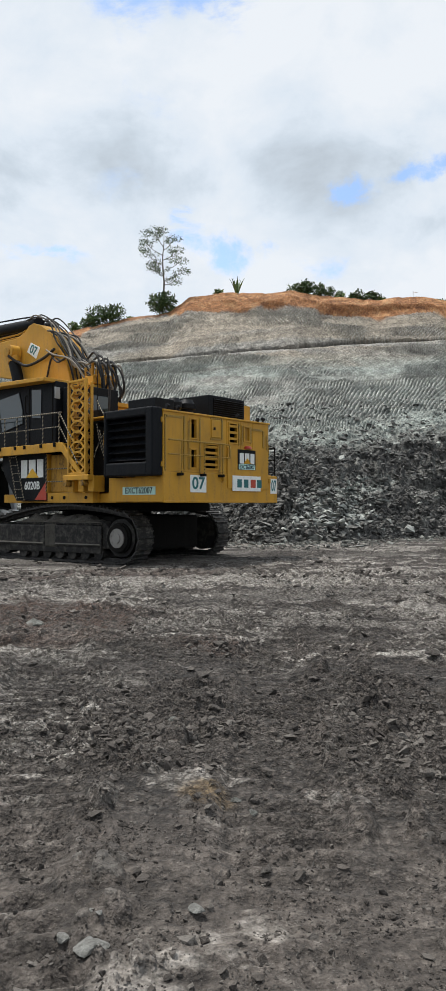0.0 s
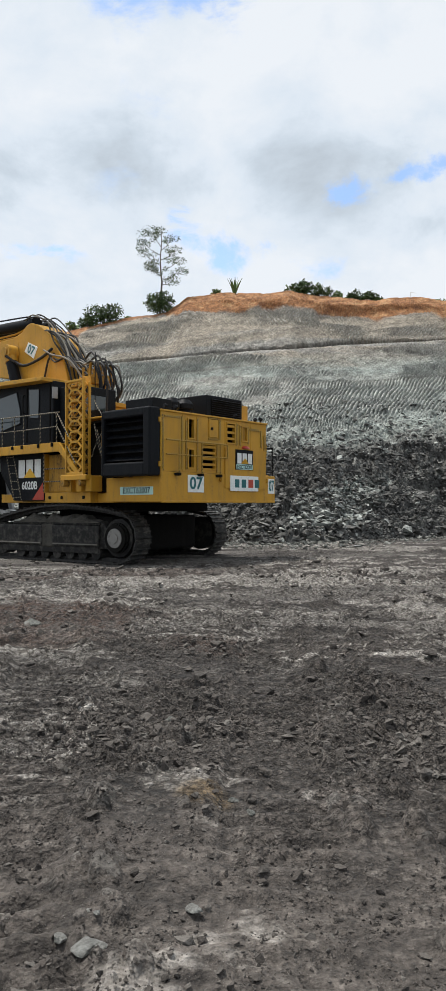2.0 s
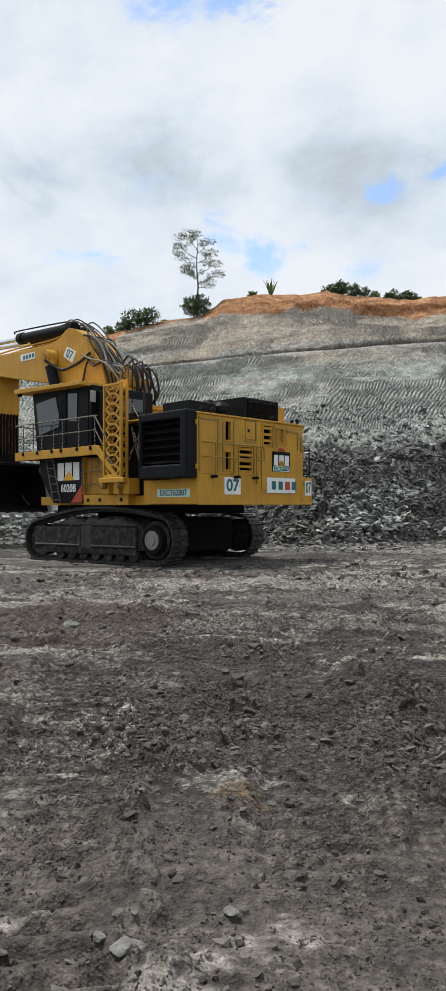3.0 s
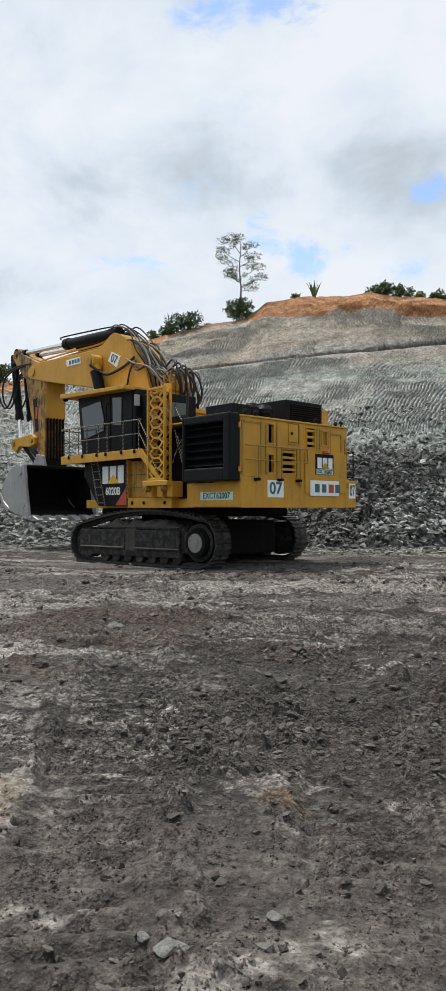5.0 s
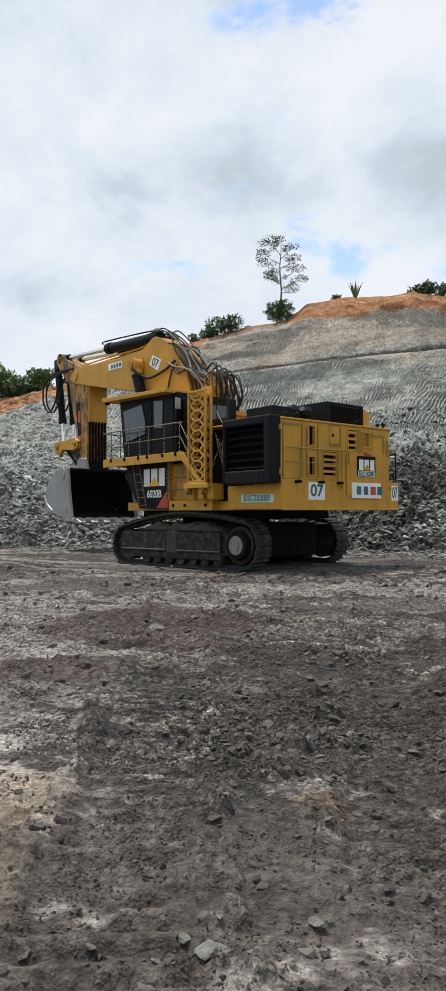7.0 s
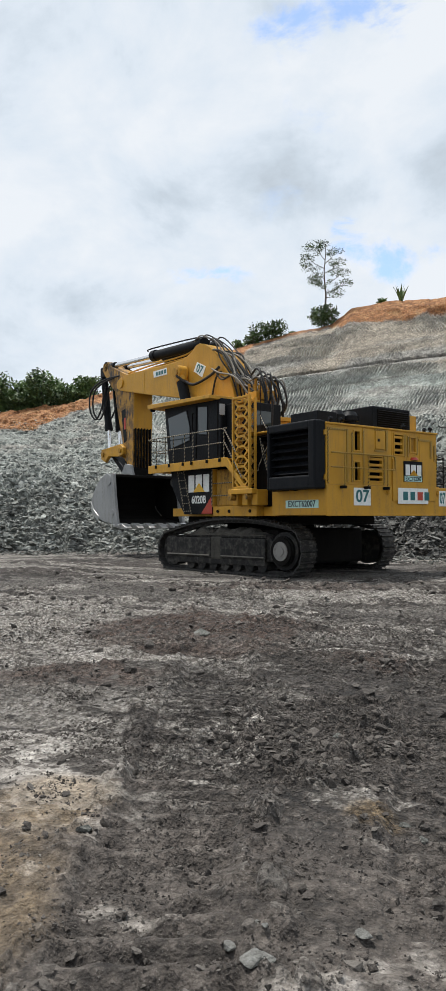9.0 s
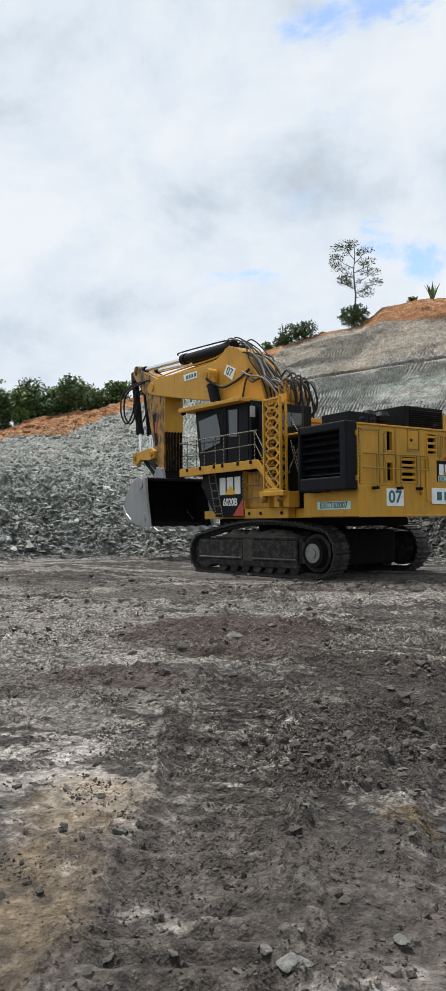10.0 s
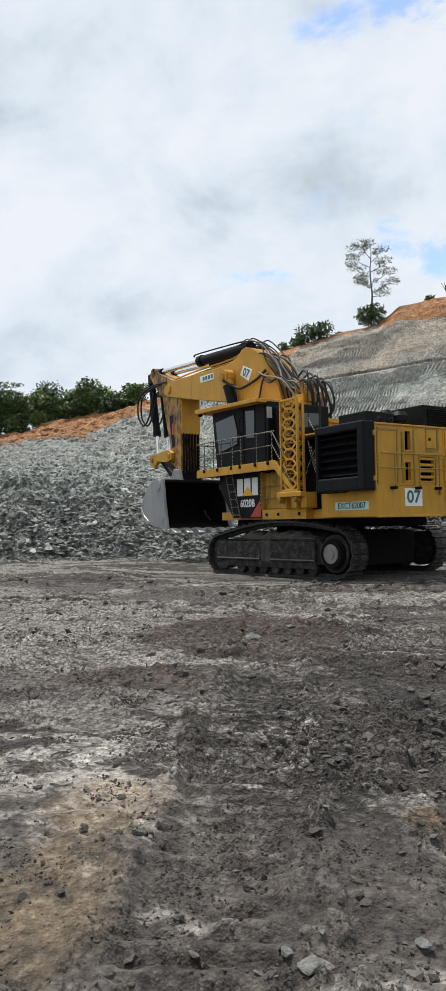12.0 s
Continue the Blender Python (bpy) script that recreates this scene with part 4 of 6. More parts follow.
        part("mark", boxes((-0.062, y - w_ - 0.02, 2.52, -0.054, y - 0.02, 2.80), bevel=0.002), m_, p)
    p = part("maker_plate", boxes((-0.05, -4.42, 3.13, -0.03, -3.46, 3.82), bevel=0.003), black, digger, "black plate with white blocks and a yellow wedge")
    for y0, y1 in ((-3.77, -3.55), (-4.07, -3.83), (-4.35, -4.13)):
        part("mark", boxes((-0.058, y0, 3.34, -0.048, y1, 3.70), bevel=0.003), white_film, p)
    wedge = bmesh.new()
    vs = [wedge.verts.new(q) for q in ((-0.064, -3.74, 3.34), (-0.064, -4.17, 3.34), (-0.064, -3.955, 3.54))]
    wedge.faces.new(vs)
    bmesh.ops.solidify(wedge, geom=wedge.faces[:], thickness=0.005)
    part("mark", wedge, sun_yellow, p)
    part("strip", boxes((-0.06, -4.38, 3.14, -0.048, -3.50, 3.32), bevel=0.002), pale_teal, p)
    lettering("EXCT62007", 0.19, on_rear(-0.062, -3.94, 3.225), navy_film, p, 0.85)
    p = part("number_board", boxes((0.35, -0.02, 2.25, 1.86, 0.014, 2.50), bevel=0.003), pale_teal, digger, "pale green board with a dark fleet number")
    lettering("EXCT62007", 0.27, on_side(1.105, 0.016, 2.375), navy_film, p, 0.93)


def front():
    # machinery deck between housing and cab
    part("deck", boxes((2.55, -5.3, 2.0, 9.2, -0.3, 2.32), bevel=0.02), yellow, digger)
    beam = part("foot_beam", boxes((3.35, -0.3, 2.0, 5.9, 0.02, 2.36), bevel=0.015), yellow, digger)
    for x in (3.7, 4.9, 5.6):
        part("bolt", rods(((x, 0.0, 2.18), (x, 0.05, 2.18), 0.06)), inner_dark, beam)
    part("slew_frame", boxes((2.6, -5.0, 1.7, 9.0, -0.9, 2.0), bevel=0.05), inner_dark, digger)
    part("tank", boxes((4.72, -2.0, 2.36, 5.9, -0.12, 3.72), bevel=0.06), muddy_yellow, digger, "mud-stained yellow hydraulic tank under the platform")
    for x in (4.6, 5.92):
        part("frame_post", boxes((x, -0.2, 2.36, x + 0.1, 0.0, 3.74), bevel=0.01), yellow, digger)
    for z in (2.75, 3.2):
        part("step_rail", tube([(4.65, 0.03, z), (5.9, 0.03, z)], 0.02, 1), rail_tape, digger)
    part("step_rail", tube([(5.95, 0.04, 2.4), (5.95, 0.04, 3.7)], 0.022, 1), rail_tape, digger)
    # black base under the cab
    base = part("cab_base", prism([(8.93, 3.86), (6.02, 3.86), (6.02, 2.08), (7.95, 2.08), (8.82, 3.12)], -2.0, -0.03, 0.03), black, digger, "black steel cab base with white marks")
    for x0, x1 in ((7.22, 7.62), (6.70, 7.12), (6.22, 6.60)):
        part("mark", boxes((x0, -0.034, 2.92, x1, -0.02, 3.58), bevel=0.003), white_film, base)
    w = prism([(7.28, 2.92), (6.5, 2.92), (6.88, 3.27)], -0.03, -0.012)
    part("mark", w, sun_yellow, base)
    lettering("6020B", 0.40, on_side(6.92, -0.024, 2.62), white_film, base, 0.95)
    part("mark", prism([(6.75, 2.10), (6.03, 2.10), (6.03, 2.78)], -0.032, -0.022), red_film, base)
    lad = part("ladder", tube([(8.3, 0.08, 3.9), (7.75, 0.08, 2.1)], 0.022, 1), rail_tape, digger, "narrow ladder wound with warning tape")
    part("ladder_rail", tube([(7.85, 0.08, 3.9), (7.28, 0.08, 2.1)], 0.022, 1), rail_tape, lad)
    for i in range(6):
        z = 2.2 + 0.3 * i
        x = 7.78 + (z - 2.1) * 0.305
        part("rung", tube([(x, 0.08, z), (x - 0.46, 0.08, z)], 0.018, 1), rail_tape, lad)
    # platform and its rail
    deck = part("platform", boxes((4.5, 0.38, 3.74, 9.9, 0.46, 4.06), (9.82, -2.2, 3.78, 9.9, 0.38, 4.06), (4.5, -2.2, 3.98, 9.82, 0.38, 4.03), bevel=0.012), yellow, digger, "yellow walkway platform round the cab")
    for x in (4.8, 5.6, 6.6, 7.2, 8.2, 9.2):
        part("bracket", boxes((x, 0.46, 3.92, x + 0.1, 0.51, 4.05), bevel=0.01), inner_dark, deck)
    part("platform_brace", prism([(4.5, 4.05), (4.5, 3.74), (3.55, 2.95), (3.35, 2.95)], 0.36, 0.46), yellow, deck)
    rail = part("handrail", tube([(4.66, 0.43, 4.06), (4.66, 0.43, 4.9), (4.72, 0.43, 5.06), (4.9, 0.43, 5.09), (9.5, 0.43, 5.13), (9.68, 0.43, 5.08), (9.74, 0.3, 5.08), (9.76, -2.1, 5.08)], 0.022, 3), rail_tape, digger, "tubular handrail wound with yellow and black tape")
    part("mid_rail", tube([(4.66, 0.43, 4.6), (9.7, 0.43, 4.6), (9.76, 0.35, 4.6), (9.76, -2.1, 4.6)], 0.016, 1), rail_tape, rail)
    for x in (5.6, 6.62, 7.2, 8.0, 8.6, 9.3, 9.68):
        part("rail_post", tube([(x, 0.43, 4.05), (x, 0.43, 5.1)], 0.019, 1), rail_tape, rail)
    for y in (-0.6, -1.4, -2.1):
        part("rail_post", tube([(9.76, y, 4.05), (9.76, y, 5.08)], 0.022, 1), inner_dark, rail)
    # cab
    shell = [(9.38, 6.42), (9.05, 4.06), (5.45, 4.06), (5.45, 6.32)]
    cab = part("cab", prism(shell, -1.95, 0.0, 0.04), black, digger, "black operator cab with tinted windows")
    for pts in ([(9.12, 6.0), (7.68, 6.15), (7.42, 5.42), (7.42, 4.92), (8.88, 4.66)], [(6.90, 6.18), (6.26, 6.12), (6.28, 5.02), (6.86, 5.08)]):
        part("window_frame", prism(pts, -0.03, 0.022, 0.012), black, cab)
        cx, cz = sum(p[0] for p in pts) / len(pts), sum(p[1] for p in pts) / len(pts)
        part("pane", prism([(cx + (x - cx) * 0.93, cz + (z - cz) * 0.93) for x, z in pts], 0.0, 0.03), tint, cab)
    for x in (5.6, 7.02):
        part("door_post", boxes((x, -0.02, 4.2, x + 0.05, 0.02, 6.2), bevel=0.006), inner_dark, cab)
    part("door_handle", tube([(7.2, 0.0, 5.3), (7.2, 0.07, 5.34), (7.2, 0.07, 5.9), (7.2, 0.0, 5.94)], 0.022, 2), inner_dark, cab)
    part("windscreen", prism([(9.41, 6.3), (9.2, 4.8), (9.15, 4.8), (9.36, 6.3)], -1.8, -0.15), tint, cab)
    part("visor", prism([(9.98, 6.58), (9.96, 6.40), (5.5, 6.27), (5.5, 6.40)], -2.15, 0.46, 0.015), yellow, cab, "yellow sun visor over the cab")
    for y in (0.3, -0.6, -1.5):
        part("work_lamp", rods(((9.75, y, 6.38), (9.85, y, 6.38), 0.1)), black, cab)
    rear = part("cab_annex", boxes((4.42, -2.0, 4.06, 5.4, -0.25, 6.1), bevel=0.03), black, digger, "black cabinet behind the cab with a small window")
    part("pane", boxes((4.39, -1.5, 5.0, 4.43, -0.5, 5.8), bevel=0.01), tint, rear)
    part("mirror", boxes((4.9, 0.2, 5.6, 4.95, 0.42, 6.0), bevel=0.02), grey_steel, rear)
    # folded-up boarding stair: plates with round openings
    stair = part("boarding_stair", boxes((3.16, 0.38, 2.9, 3.23, 0.48, 6.08), (4.06, 0.38, 2.9, 4.13, 0.48, 6.08), (3.2, 0.38, 2.9, 4.1, 0.48, 3.0), (3.2, 0.38, 6.01, 4.1, 0.48, 6.08), bevel=0.008), yellow, digger, "raised yellow boarding stair with pierced side plates")
    for y in (0.45, 0.22):
        for i in range(9):
            cx, cz = 3.645, 3.17 + 0.342 * i
            hole = [(cx + 0.29 * math.cos(math.pi * q / 3), cz + 0.155 * math.sin(math.pi * q / 3)) for q in range(6)]
            rim = [(cx + 0.40, cz), (cx + 0.2, cz + 0.174), (cx - 0.2, cz + 0.174), (cx - 0.40, cz), (cx - 0.2, cz - 0.174), (cx + 0.2, cz - 0.174)]
            bm = bmesh.new()
            ring = [[bm.verts.new((x, y - 0.03 * d, z)) for x, z in loop] for loop in (rim, hole) for d in (0, 1)]
            for q in range(6):
                r = (q + 1) % 6
                for a, b in ((0, 2), (3, 1), (2, 3), (1, 0)):
                    bm.faces.new((ring[a][q], ring[a][r], ring[b][r], ring[b][q]))
            part("pierced_plate", bm, yellow, stair)
            for side in (-1, 1):
                part("cross_bar", boxes((cx + side * 0.415 - 0.04, y - 0.028, cz - 0.03, cx + side * 0.415 + 0.04, y - 0.002, cz + 0.03), bevel=0.004), yellow, stair)
    for x in (3.17, 4.07):
        part("stringer", boxes((x, 0.14, 2.9, x + 0.05, 0.24, 6.0), bevel=0.008), yellow, stair)
    for i in range(12):
        part("tread", boxes((3.23, 0.23, 3.0 + 0.26 * i, 4.06, 0.41, 3.03 + 0.26 * i), bevel=0.005), muddy_yellow, stair)
    for x in (2.98, 3.5, 4.05):
        part("hinge_block", boxes((x, -0.2, 2.36, x + 0.3, 0.3, 2.9), bevel=0.04), yellow, stair)
    part("hinge_block", boxes((3.0, 0.25, 2.75, 4.35, 0.5, 2.92), bevel=0.02), yellow, stair)
    for x, r in ((4.2, 0.11), (3.3, 0.09)):
        part("pivot", rods(((x, 0.1, 2.65), (x, 0.54, 2.65), r)), muddy_yellow, stair)
    for a, b in (((4.6, 0.45, 4.6), (3.6, 0.45, 3.3)), ((4.6, 0.45, 5.05), (3.9, 0.5, 4.2)), ((2.8, 0.2, 4.4), (2.5, 0.1, 3.2)), ((2.62, -0.2, 2.9), (2.62, -0.2, 4.5)), ((2.85, -0.3, 3.2), (2.45, -0.3, 3.9)), ((4.2, -0.1, 3.0), (4.3, -0.1, 4.8))):
        part("stair_rail", tube([a, b], 0.022, 1), rail_tape, digger)
    # coloured near-black so the space behind the stair reads as a shaded gap
    part("pump_base", boxes((2.7, -0.9, 2.36, 4.3, -0.4, 3.6), bevel=0.03), inner_dark, digger)
    part("pump_column", boxes((2.95, -0.85, 3.58, 3.4, -0.5, 4.7), bevel=0.03), inner_dark, digger)
    part("pump_column", boxes((3.7, -0.8, 3.58, 4.2, -0.5, 5.2), bevel=0.03), inner_dark, digger)
    part("antenna", tube([(4.46, -1.5, 4.8), (4.46, -1.5, 6.2), (4.42, -1.5, 7.25)], 0.012, 2), black, digger, "thin black whip antenna")


def arm():
    outline = [(17.86, 8.95), (17.72, 9.12), (17.4, 9.22), (16.8, 9.27), (15.5, 9.24), (13.0, 9.12), (11.4, 9.10), (10.75, 9.26), (10.4, 9.50), (10.1, 9.56), (9.7, 9.44), (9.3, 9.22), (8.85, 8.90), (8.47, 8.52), (8.15, 8.15), (7.93, 7.85), (7.74, 7.45), (7.55, 6.9), (7.2, 6.0), (6.85, 5.0), (6.8, 4.4), (7.3, 4.05), (7.9, 4.2), (8.2, 4.9), (8.5, 5.8), (8.9, 6.6), (9.6, 7.0), (11.9, 7.42), (14.57, 7.93), (16.55, 8.34), (17.5, 8.55), (17.78, 8.7)]
    boom = part("boom", prism(outline, -3.55, -2.2, 0.035), yellow, digger, "heavy arched yellow boom with a painted number board")
    part("boom_foot", boxes((6.4, -4.1, 2.3, 7.9, -3.6, 4.7), (6.4, -2.15, 2.3, 7.9, -1.7, 4.7), bevel=0.05), yellow, digger)
    part("nose_pin", rods(((17.3, -3.62, 8.9), (17.3, -2.13, 8.9), 0.24), sides=20), yellow, boom, smooth_faces=True)
    bm = bmesh.new()
    add_prism(bm, [(10.52, 8.40), (10.24, 8.76), (9.58, 8.46), (9.86, 8.02)], -2.2, -2.185)
    board = part("number_board", bm, white_film, boom, "white board with a green number")
    lettering("07", 0.50, on_side(10.05, -2.183, 8.40, -26), teal_film, board, 1.0)
    board = part("name_board", prism([(14.03, 8.97), (12.80, 8.95), (12.76, 8.63), (13.98, 8.66)], -2.2, -2.188), white_film, boom, "small white board with dark marks")
    for i in range(4):
        part("mark", boxes((13.60 - i * 0.25, -2.19, 8.71, 13.78 - i * 0.25, -2.182, 8.89), bevel=0.002), teal_film, board)
    for x, z0, z1 in ((11.0, 7.55, 8.9), (14.9, 8.12, 9.15)):
        part("seam_plate", boxes((x, -2.21, z0, x + 0.05, -2.19, z1), bevel=0.003), yellow, boom)
    # cylinders that lift the boom
    for y in (-1.88, -3.87):
        c = part("boom_cylinder", rods(((11.05, y, 8.1), (10.0, y, 5.3), 0.24), ((10.05, y, 5.45), (9.95, y, 5.15), 0.28), sides=20), black, digger, "black hydraulic boom cylinder with a yellow head", True)
        part("rod", rods(((10.0, y, 5.3), (9.4, y, 3.7), 0.13), sides=18), chrome, c, "bright chrome rod", True)
        part("cylinder_head", rods(((11.15, y - 0.22, 8.38), (11.15, y + 0.24, 8.38), 0.34), ((11.2, y, 8.5), (11.0, y, 7.95), 0.3, 0.27), sides=20), yellow, c, "", True)
        part("cap", rods(((11.15, y + 0.24, 8.38), (11.15, y + 0.3, 8.38), 0.2), sides=16), muddy_yellow, c)
    # cylinders along the boom's back that swing the stick
    for y in (-2.5, -3.25):
        c = part("stick_cylinder", rods(((10.3, y, 9.62), (14.3, y, 9.84), 0.23), ((14.2, y, 9.835), (14.55, y, 9.855), 0.27), ((10.1, y, 9.6), (10.4, y, 9.63), 0.26), sides=20), black, digger, "black hydraulic cylinder along the boom's back", True)
        part("rod", rods(((14.5, y, 9.853), (18.7, y, 10.1), 0.115), sides=18), chrome, c, "bright chrome rod", True)
        part("rod_eye", rods(((18.5, y, 10.1), (19.5, y, 10.16), 0.17), ((19.35, y - 0.18, 10.13), (19.35, y + 0.18, 10.13), 0.27), sides=18), black, c, "", True)
        part("pipe", tube([(10.4, y + 0.12, 9.9), (11.5, y + 0.12, 10.0), (14.6, y + 0.12, 10.2), (14.9, y + 0.1, 10.12)], 0.035), black, c)
    # stick
    outline = [(16.25, 8.5), (16.9, 9.3), (18.6, 10.0), (19.0, 10.35), (19.6, 10.35), (19.75, 10.0), (19.2, 9.4), (18.25, 8.6), (18.08, 7.9), (17.7, 6.7), (17.25, 5.5), (16.75, 4.3), (16.5, 4.0), (16.28, 4.05)]
    stick = part("stick", prism(outline, -3.42, -2.32, 0.03), grimy, digger, "yellow stick with scraped, mud-blackened faces")
    for i in range(6):
        y = -2.44 - i * 0.17
        part("wear_bar", boxes((16.17, y - 0.04, 4.4, 16.27, y + 0.04, 6.5), bevel=0.015), inner_dark, stick)
    part("front_plate", boxes((16.18, -3.4, 6.45, 16.27, -2.34, 8.3), bevel=0.012), yellow, stick, "yellow upper front plate streaked with dirt")
    part("wear_plate", boxes((16.2, -3.46, 4.0, 16.5, -2.28, 4.5), bevel=0.04), inner_dark, stick)
    part("name_board", prism([(17.5, 7.5), (17.1, 7.55), (16.9, 5.9), (17.2, 5.8)], -2.32, -2.308), black, stick)
    part("mark", boxes((17.02, -2.31, 6.5, 17.2, -2.3, 7.1), bevel=0.002), red_film, stick)
    # bucket cylinders and links
    for y in (-2.55, -3.2):
        c = part("bucket_cylinder", rods(((19.98, y, 9.8), (19.42, y, 6.9), 0.19), ((19.44, y, 7.0), (19.38, y, 6.7), 0.22), sides=18), black, digger, "black hydraulic bucket cylinder", True)
        part("rod", rods(((19.4, y, 6.8), (19.26, y, 5.6), 0.09), sides=16), chrome, c, "bright chrome rod", True)
    part("top_bracket", boxes((19.3, -3.4, 9.6, 20.1, -2.35, 10.2), bevel=0.08), black, digger)
    link = part("bucket_link", prism([(19.45, 5.6), (17.3, 5.75), (16.95, 5.55), (17.0, 5.2), (17.5, 5.1), (18.6, 5.2), (19.0, 4.9), (19.45, 5.1)], -2.32, -2.12, 0.03), yellow, digger, "yellow bucket link arm")
    part("link_plate", prism([(19.45, 5.6), (17.3, 5.75), (16.95, 5.55), (17.0, 5.2), (17.5, 5.1), (18.6, 5.2), (19.0, 4.9), (19.45, 5.1)], -3.62, -3.42, 0.03), yellow, link)
    part("link_pin", rods(((17.25, -3.7, 5.42), (17.25, -2.05, 5.42), 0.13), ((19.2, -3.7, 5.35), (19.2, -2.05, 5.35), 0.14), sides=16), muddy_yellow, link, "", True)
    part("push_rod", prism([(19.3, 5.3), (18.9, 5.3), (16.95, 4.0), (17.35, 3.85)], -3.1, -2.6, 0.04), black, link)
    # bucket: curved shell between two side plates
    profile = [(15.75, 4.06), (16.5, 4.15), (17.2, 3.92), (17.7, 3.52), (18.08, 3.05), (18.2, 2.65), (18.05, 2.28), (17.5, 1.95), (16.9, 1.78), (16.3, 1.7), (15.8, 1.63), (15.35, 1.58)]
    shell = []
    for i, (x, z) in enumerate(profile):
        a, b = profile[max(i - 1, 0)], profile[min(i + 1, len(profile) - 1)]
        n = Vector((b[1] - a[1], 0, -(b[0] - a[0]))).normalized()
        shell.append((x + n.x * 0.11, z + n.z * 0.11))
    # shell drawn near-black to give the bucket a shaded inside
    bucket = part("bucket", prism(profile + shell[::-1], -4.72, -1.02), inner_dark, digger, "wide grey steel digging bucket with worn bright teeth")
    for y in (-1.06, -4.80):
        # the far plate is darkened as shade, the near one keeps its grey
        part("side_plate", prism(profile + [(15.42, 2.1), (15.62, 2.95)], y, y + 0.1, 0.02), grey_steel if y > -2 else inner_dark, bucket, "scuffed grey side plate" if y > -2 else "far side plate blackened for the shade inside the bucket")
        part("side_edge", prism([(15.72, 4.1), (16.0, 4.1), (15.88, 2.9), (15.68, 1.9), (15.5, 1.5), (15.25, 1.52), (15.36, 2.0), (15.57, 2.95)], y - 0.02, y + 0.12, 0.02), grey_steel, bucket)
        part("corner_guard", rods(((15.8, y - 0.03, 2.2), (15.8, y + 0.14, 2.2), 0.17), sides=16), grey_steel, bucket)
        part("pin_boss", rods(((16.2, y - 0.05, 3.82), (16.2, y + 0.15, 3.82), 0.26), sides=16), grey_steel, bucket)
        part("heel_plate", prism([(18.24, 2.8), (18.22, 2.45), (18.0, 2.12), (17.4, 1.82), (17.35, 2.06), (17.85, 2.35)], y - 0.03, y + 0.13, 0.02), worn_steel, bucket)
    part("lip", boxes((15.12, -4.82, 1.5, 15.8, -0.95, 1.64), bevel=0.03), worn_steel, bucket)
    for i in range(6):
        y = -1.22 - i * 0.665
        tooth = prism([(15.6, 1.70), (15.1, 1.68), (14.62, 1.48), (14.62, 1.42), (15.1, 1.40), (15.6, 1.46)], y - 0.17, y + 0.17, 0.025)
        part("tooth", tooth, worn_steel, bucket, "worn bright steel tooth")
    part("hinge_ear", prism([(16.2, 4.6), (16.8, 4.7), (17.3, 4.05), (16.0, 4.05)], -3.6, -3.45, 0.02), grey_steel, bucket)
    part("hinge_ear", prism([(16.2, 4.6), (16.8, 4.7), (17.3, 4.05), (16.0, 4.05)], -2.3, -2.15, 0.02), grey_steel, bucket)
    # hoses over the boom's back
    rng = random.Random(4)
    skin = (rubber, hose_sleeve, rubber)
    for i in range(20):
        y = -2.15 - 1.05 * (i % 7) / 6
        j = lambda s_=0.12: rng.uniform(-s_, s_)
        if i < 7:
            pts = [(10.6 + j(), y, 9.72), (9.9 + j(), y + j(), 9.82 + j(0.1)), (9.0 + j(), y + j(), 9.32 + j(0.1)), (8.3 + j(), y + j(), 8.62 + j(0.08)), (7.75 + j(0.06), y + j(), 7.75), (7.45 + j(0.08), y + j(), 6.9), (7.0, y, 6.2)]
        else:
            pts = [(9.0 + j(), y, 9.05), (8.35 + j(), y + j(), 8.75 + j()), (7.8 + j(), y + j(), 8.15 + j()), (7.2 + j(), y + j(), 7.5 + j()), (6.7 + j(), y + j(), 7.2), (6.3 + j(), y, 6.9)]
        part("hose", tube(pts, rng.uniform(0.028, 0.042), 5), skin[i % 3], digger, "rubber hydraulic hose with a dusty sleeve", True)
    for i in range(7):
        y = -1.95 - 0.17 * i
        j = lambda s_=0.15: rng.uniform(-s_, s_)
        part("hose", tube([(8.7 + j(), y, 8.1 + j()), (8.0 + j(), y + 0.12, 7.75 + j()), (7.4 + j(), y + 0.15, 7.65 + j()), (6.8 + j(), y + 0.1, 7.35 + j()), (6.35, y, 6.8)], 0.036, 5), skin[(i + 1) % 3], digger, "rubber hydraulic hose with a dusty sleeve", True)
    part("hose", tube([(11.0, -1.6, 8.2), (10.7, -1.8, 7.95), (10.2, -2.0, 7.75), (9.2, -2.1, 7.95), (8.4, -2.05, 8.2)], 0.06, 6), rubber, digger, "black rubber hydraulic hose", True)
    part("hose", tube([(9.0, -2.1, 7.0), (8.7, -2.1, 7.8), (8.3, -2.1, 8.0)], 0.04, 4), rubber, digger, "black rubber hydraulic hose", True)
    for y in (-2.4, -2.6, -3.2):
        part("hose", tube([(17.6, y, 9.4), (18.8, y + 0.4, 9.3), (20.2, y + 0.5, 8.9), (20.4, y + 0.5, 7.9), (19.9, y + 0.4, 7.3), (19.4, y + 0.3, 7.8), (18.7, y + 0.4, 8.9)], 0.045, 5), rubber, digger, "black rubber hydraulic hose", True)
    for y in (-2.45, -2.8, -3.3):
        part("pipe", tube([(17.0, y, 9.4), (14.8, y, 9.42), (11.6, y, 9.35), (10.8, y, 9.5)], 0.045, 3), yellow, digger)
    for q in range(5):
        y = -2.1 - q * 0.25
        block = part("valve_block", boxes((5.9, y - 0.08, 6.55, 6.6, y + 0.08, 6.85 + 0.1 * (q % 2)), bevel=0.03), yellow, digger, "yellow hydraulic valve block crowded with hoses")
        part("fitting", rods(((6.05, y, 6.8), (6.0, y, 7.35), 0.06)), muddy_yellow, block)
